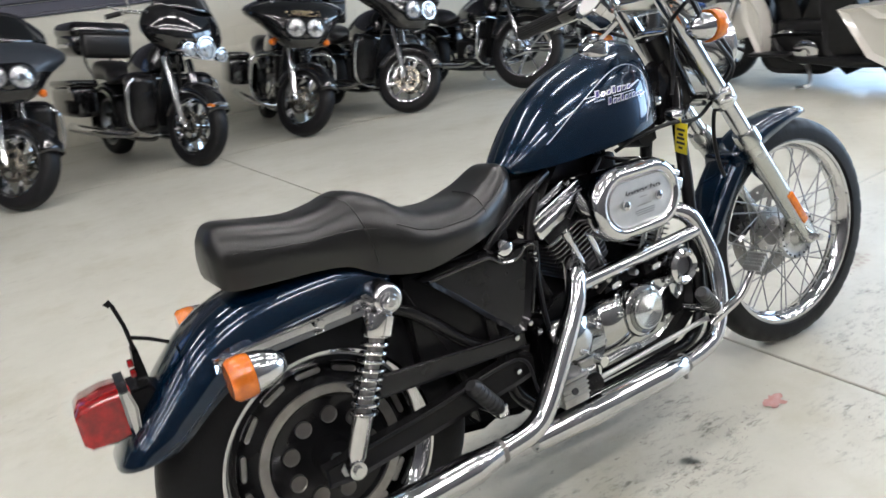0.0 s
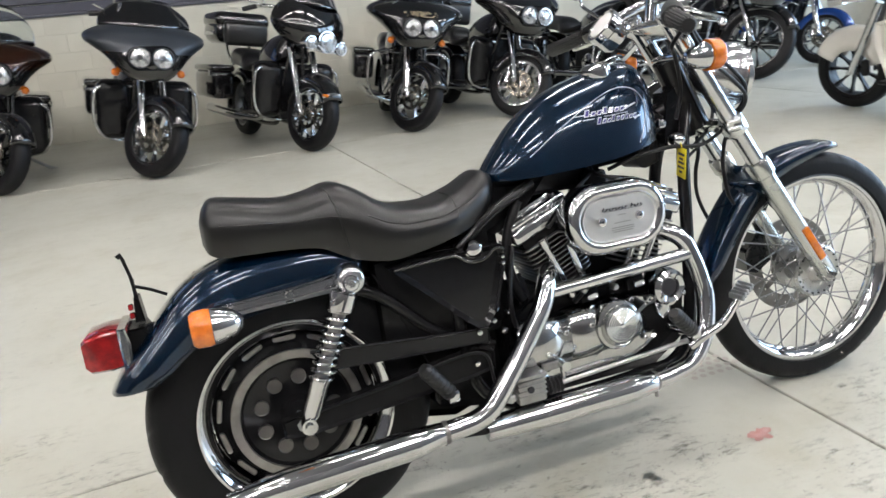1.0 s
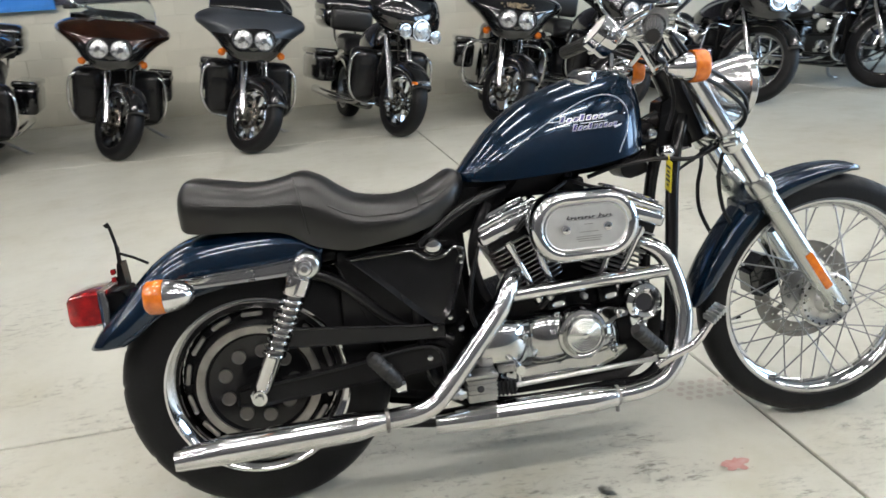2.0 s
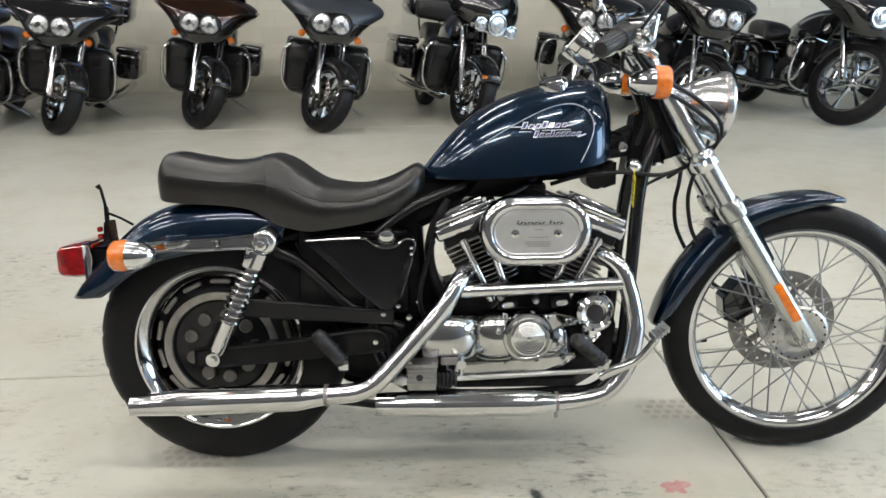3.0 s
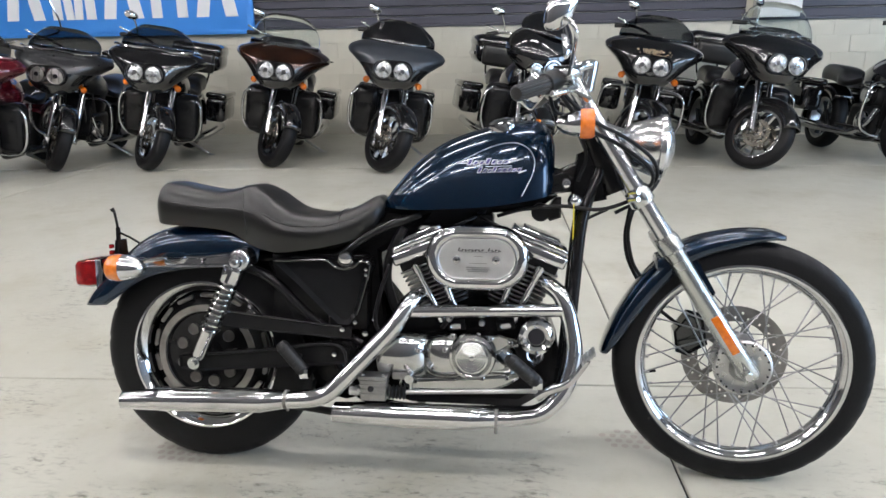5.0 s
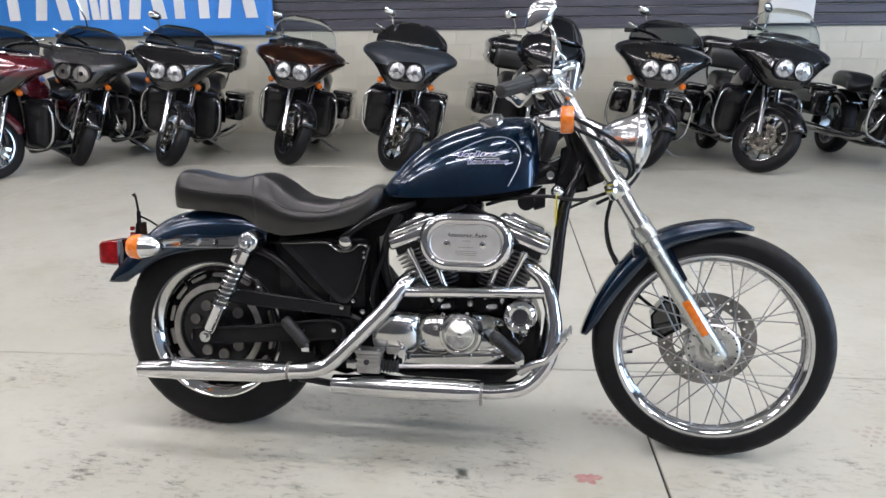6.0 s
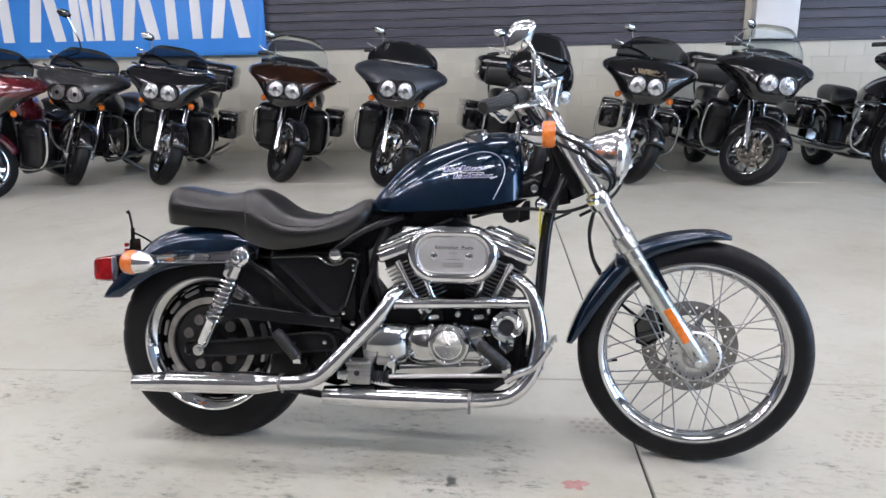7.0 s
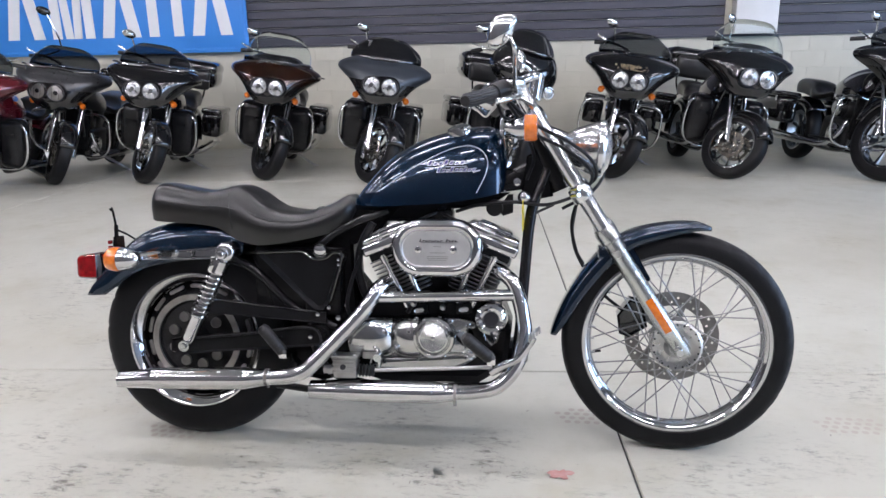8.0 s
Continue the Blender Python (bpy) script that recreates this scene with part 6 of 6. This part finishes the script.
        part("mirror_stem", tube([(-0.38, s * 0.34, 1.21), (-0.37, s * 0.38 + high_mirror * 0.6, 1.29 + high_mirror * 0.25), (-0.36, s * 0.43, 1.355 + high_mirror)] if s < 0 else [(-0.40, 0.34, 1.20), (-0.42, 0.325, 1.225), (-0.44, 0.29, 1.245)], 0.008, 8, 3), CHROME, hb)
        if signals:
            tsg = part("turn_signal", lathe([(0.0, -0.03), (0.02, -0.025), (0.03, 0.0), (0.0, 0.0)], 18, "x"), CHROME, bk, "amber turn signal", m=pose(0.0, s * 0.245, 0.845))
            part("lens", lathe([(0.0, 0.022), (0.02, 0.017), (0.031, 0.0), (0.0, -0.002)], 18, "x"), AMBER, tsg)
            part("stalk", rod((-0.02, 0, 0), (-0.10, -s * 0.10, 0.02), 0.009), CHROME, tsg)
    # crash bars and leg shields
    for s in (-1, 1):
        if guards:
            part("crash_bar", tube([(-0.36, s * 0.10, 0.72), (-0.33, s * 0.26, 0.735), (-0.31, s * 0.37, 0.70), (-0.31, s * 0.405, 0.60), (-0.33, s * 0.40, 0.42), (-0.36, s * 0.34, 0.31), (-0.42, s * 0.22, 0.26), (-0.46, s * 0.10, 0.25)], 0.0135, 10, 4), CHROME, bk, "chrome crash bar")
        if lowers:
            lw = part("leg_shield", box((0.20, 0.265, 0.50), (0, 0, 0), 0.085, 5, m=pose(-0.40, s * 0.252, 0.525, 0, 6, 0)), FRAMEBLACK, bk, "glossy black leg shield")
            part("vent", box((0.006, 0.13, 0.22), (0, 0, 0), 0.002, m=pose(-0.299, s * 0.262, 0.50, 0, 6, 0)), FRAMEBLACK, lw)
    # body
    part("engine", join(box((0.46, 0.26, 0.30), (-0.78, 0, 0.38), 0.05, 3), box((0.18, 0.17, 0.30), (0, 0, 0), 0.02, m=pose(-0.64, 0, 0.60, 0, 22, 0)), box((0.18, 0.17, 0.30), (0, 0, 0), 0.02, m=pose(-0.88, 0, 0.60, 0, -22, 0))), WRINKLE, bk, "black v-twin engine")
    part("radiator", box((0.06, 0.30, 0.44), (-0.43, 0, 0.54), 0.01), CASEBLACK, bk, "black radiator behind the fork")
    for s in (-1, 1):
        part("rocker_cover", box((0.19, 0.03, 0.07), (-0.60 if s < 0 else -0.92, -0.09, 0.72), 0.01), CHROME, bk)
        part("side_case", lathe([(0.0, s * 0.17), (0.08, s * 0.168), (0.10, s * 0.155), (0.11, s * 0.12), (0.0, s * 0.12)], 24), CHROME, bk, "round chrome engine case", m=pose(-0.72 if s < 0 else -0.66, 0, 0.36))
        part("exhaust", tube([(-0.55, s * 0.12, 0.50), (-0.58, s * 0.17, 0.36), (-0.72, s * 0.20, 0.25), (-1.0, s * 0.24, 0.235), (-1.3, s * 0.27, 0.24), (-2.0, s * 0.28, 0.265)], [0.024, 0.025, 0.027, 0.03, 0.046, 0.048], 14, 4), pipe or CHROME, bk, "long exhaust pipe")
    part("air_cleaner", lathe([(0.0, -0.17), (0.07, -0.168), (0.09, -0.15), (0.09, -0.09), (0.0, -0.09)], 24), CHROME, bk, "round chrome air cleaner", m=pose(-0.75, 0, 0.62))
    part("frame", join(*[tube([(-0.30, s * 0.04, 0.95), (-0.40, s * 0.10, 0.60), (-0.45, s * 0.12, 0.28), (-0.60, s * 0.13, 0.20), (-1.20, s * 0.13, 0.22), (-1.40, s * 0.13, 0.40)], 0.02, 10, 4) for s in (-1, 1)]), BLACK, bk, "black frame")
    part("fuel_tank", lofted([(-1.02, 0.80, 0.84, 0.07), (-0.95, 0.76, 0.90, 0.13), (-0.75, 0.74, 0.99, 0.185), (-0.55, 0.75, 1.03, 0.19), (-0.38, 0.78, 1.02, 0.15), (-0.32, 0.84, 0.97, 0.07)], tank_half, 10), paint, bk, "painted fuel tank")
    part("seat", lofted([(-1.78, 0.78, 0.86, 0.08), (-1.70, 0.74, 0.90, 0.15), (-1.45, 0.72, 0.89, 0.17), (-1.33, 0.70, 0.86, 0.18), (-1.25, 0.68, 0.80, 0.20), (-1.10, 0.68, 0.76, 0.19), (-0.96, 0.73, 0.81, 0.11)], seat_half, 10), LEATHER, bk, "black two-up seat")
    thicken(part("rear_fender", arc_cover((-1.62, 0, 0.32), 0.385, 40, 190, 0.11, 0.10), paint, bk, "painted rear mudguard"), 0.005)
    if bagger:
        for s in (-1, 1):
            sb = part("saddlebag", plate([(-1.20, 0.64), (-1.75, 0.66), (-2.20, 0.62), (-2.28, 0.34), (-2.22, 0.24), (-1.62, 0.20), (-1.42, 0.30)], s * 0.20, s * 0.40, 0.035, 4), paint, bk, "long white saddlebag")
            part("lid", plate([(-1.36, 0.655), (-1.75, 0.672), (-2.20, 0.632), (-2.24, 0.54), (-1.48, 0.57)], s * 0.20, s * 0.407, 0.03, 4), paint, sb)
            part("latch", box((0.16, 0.012, 0.05), (-1.72, s * 0.41, 0.52), 0.005), BLACK, sb)
            part("leg_shield", plate([(-0.36, 0.74), (-0.44, 0.76), (-0.52, 0.62), (-0.56, 0.38), (-0.54, 0.28), (-0.50, 0.30), (-0.38, 0.56)], s * 0.14, s * 0.30, 0.03, 4), paint, bk, "white lower fairing panel")
            part("primary_case", plate(stadium(-0.80, 0.28, 0.66, 0.32, 10), s * 0.10, s * 0.20, 0.03, 4), WRINKLE, bk, "black engine side case")
            part("side_panel", plate([(-0.98, 0.74), (-1.24, 0.72), (-1.44, 0.24), (-1.20, 0.13), (-1.02, 0.30)], s * 0.10, s * 0.24, 0.03, 4), WRINKLE, bk, "black side panel")
            part("case_cover", lathe([(0.0, s * 0.222), (0.03, s * 0.222), (0.035, s * 0.214), (0.085, s * 0.212), (0.10, s * 0.205), (0.105, s * 0.19), (0.0, s * 0.19)], 28), CHROME, bk, "round chrome clutch cover", m=pose(-0.86, 0, 0.29))
    elif bags:
        hard = bag or (paint if paint is not GUNMETAL else BLACK)
        for s in (-1, 1):
            sb = part("saddlebag", box((0.62, 0.23, 0.28), (-1.72, s * 0.315, 0.52), 0.05, 3), hard, bk, "hard saddlebag")
            part("lid", box((0.63, 0.24, 0.07), (-1.72, s * 0.315, 0.685), 0.03, 3), hard, sb)
            part("latch", box((0.03, 0.012, 0.06), (-1.50, s * 0.434, 0.63), 0.004), CHROME, sb)
    if box_on:
        tb = part("top_box", box((0.50, 0.58, 0.26), (-1.92, 0, 1.07), 0.10, 5), paint if paint is not GUNMETAL else BLACK, bk, "large hard top box")
        part("lid", box((0.51, 0.59, 0.17), (-1.92, 0, 1.175), 0.08, 5), paint if paint is not GUNMETAL else BLACK, tb)
        part("backrest", box((0.10, 0.46, 0.24), (-1.63, 0, 1.04), 0.045, 4), LEATHER, tb, "padded backrest")
        part("lamp_strip", box((0.30, 0.015, 0.04), (-1.92, -0.295, 1.04), 0.005), CHROME, tb)
        for s in (-1, 1):
            part("rack", tube([(-1.75, s * 0.10, 0.72), (-1.85, s * 0.12, 0.85), (-1.90, s * 0.12, 0.98)], 0.014, 8, 3), CHROME, tb)
    st = part("side_stand", tube([(-0.80, 0.13, 0.24), (-0.92, 0.25, 0.15), (-0.98, 0.36, 0.080), (-0.955, 0.400, 0.070)], 0.016, 10, 3), STEEL, bk, "lowered side stand")
    part("foot", box((0.06, 0.07, 0.012), (-0.955, 0.405, 0.071), 0.004), STEEL, st)
    part("footboard", join(box((0.34, 0.11, 0.025), (-0.62, 0.30, 0.30), 0.01), box((0.34, 0.11, 0.025), (-0.62, -0.30, 0.30), 0.01), rod((-0.62, -0.30, 0.29), (-0.62, 0.30, 0.29), 0.014)), WRINKLE, bk)
    return bk


touring_bike((-4.25, 3.82, 14), "dark red touring motorcycle with chrome spoked front wheel", MAROON, wind="dark", steer=-36, spokes=18, jaw=BLACK, bags=False, edge=True)
touring_bike((-3.95, 4.70, 12), "silver and black touring motorcycle with unlit twin headlights", SILVER, wind="dark", jaw=BLACK, lamp_on=False, wheel_mat=WRINKLE, fender=BLACK, lowers=False, steer=32, edge=True, high_mirror=0.27)
touring_bike((-3.00, 4.78, 13), "glossy black touring motorcycle with top box and leg shields", BLACK, wind="dark", box_on=True, spokes=5, steer=36, edge=True)
touring_bike((-1.80, 5.04, 10), "copper brown and black touring motorcycle with tall clear windscreen", BROWN, wind="clear", jaw=BLACK, wheel_mat=BLACK, fender=BLACK, bag=BLACK, steer=36)
touring_bike((-0.60, 4.80, 9), "gunmetal and black touring motorcycle with dark windscreen", GUNMETAL, wind="black", jaw=BLACK, fender=BLACK, steer=38)
touring_bike((0.74, 4.93, 16), "black touring motorcycle with bat-wing fairing and top box", BLACK, fairing="bat", wind="black", box_on=True, trim=True, steer=14, signals=False, tall=0.06)
touring_bike((1.76, 5.18, -6), "black touring motorcycle with grey graphic on its fairing", BLACK, wind="dark", lowers=False, crest=FLAME, steer=36, spokes=5, wheel_mat=STEEL)
touring_bike((2.86, 5.15, 6), "black touring motorcycle with top box and clear windscreen", BLACK, wind="clear", box_on=True, steer=40, spokes=9, signals=False)
touring_bike((4.22, 5.02, 8), "black touring motorcycle with large chrome front wheel", BLACK, wind="dark", lowers=False, wheel_R=0.40, spokes=7, steer=25, signals=False, discs=False)
touring_bike((5.86, 5.28, 10), "black motorcycle with very large black front wheel", BLACK, wind="dark", lowers=False, wheel_R=0.42, spokes=10, wheel_mat=BLACK, rim=BLACK, discs=False, steer=25, signals=False)
touring_bike((7.35, 5.75, 10), "blue touring motorcycle beside the black ones", MIDBLUE, wind="low", lowers=False, spokes=9, steer=20, signals=False)
touring_bike((5.18, 3.22, -176), "white touring motorcycle with white panniers and mudguards", CREAM, fairing="bat", wind="clear", lowers=False, bagger=True, discs=False, lean=4, guards=False, pipe=WRINKLE, spokes=9, wheel_mat=WRINKLE, rim=WRINKLE, skirt=0.19, steer=8, signals=False, group="touring motorcycles opposite")
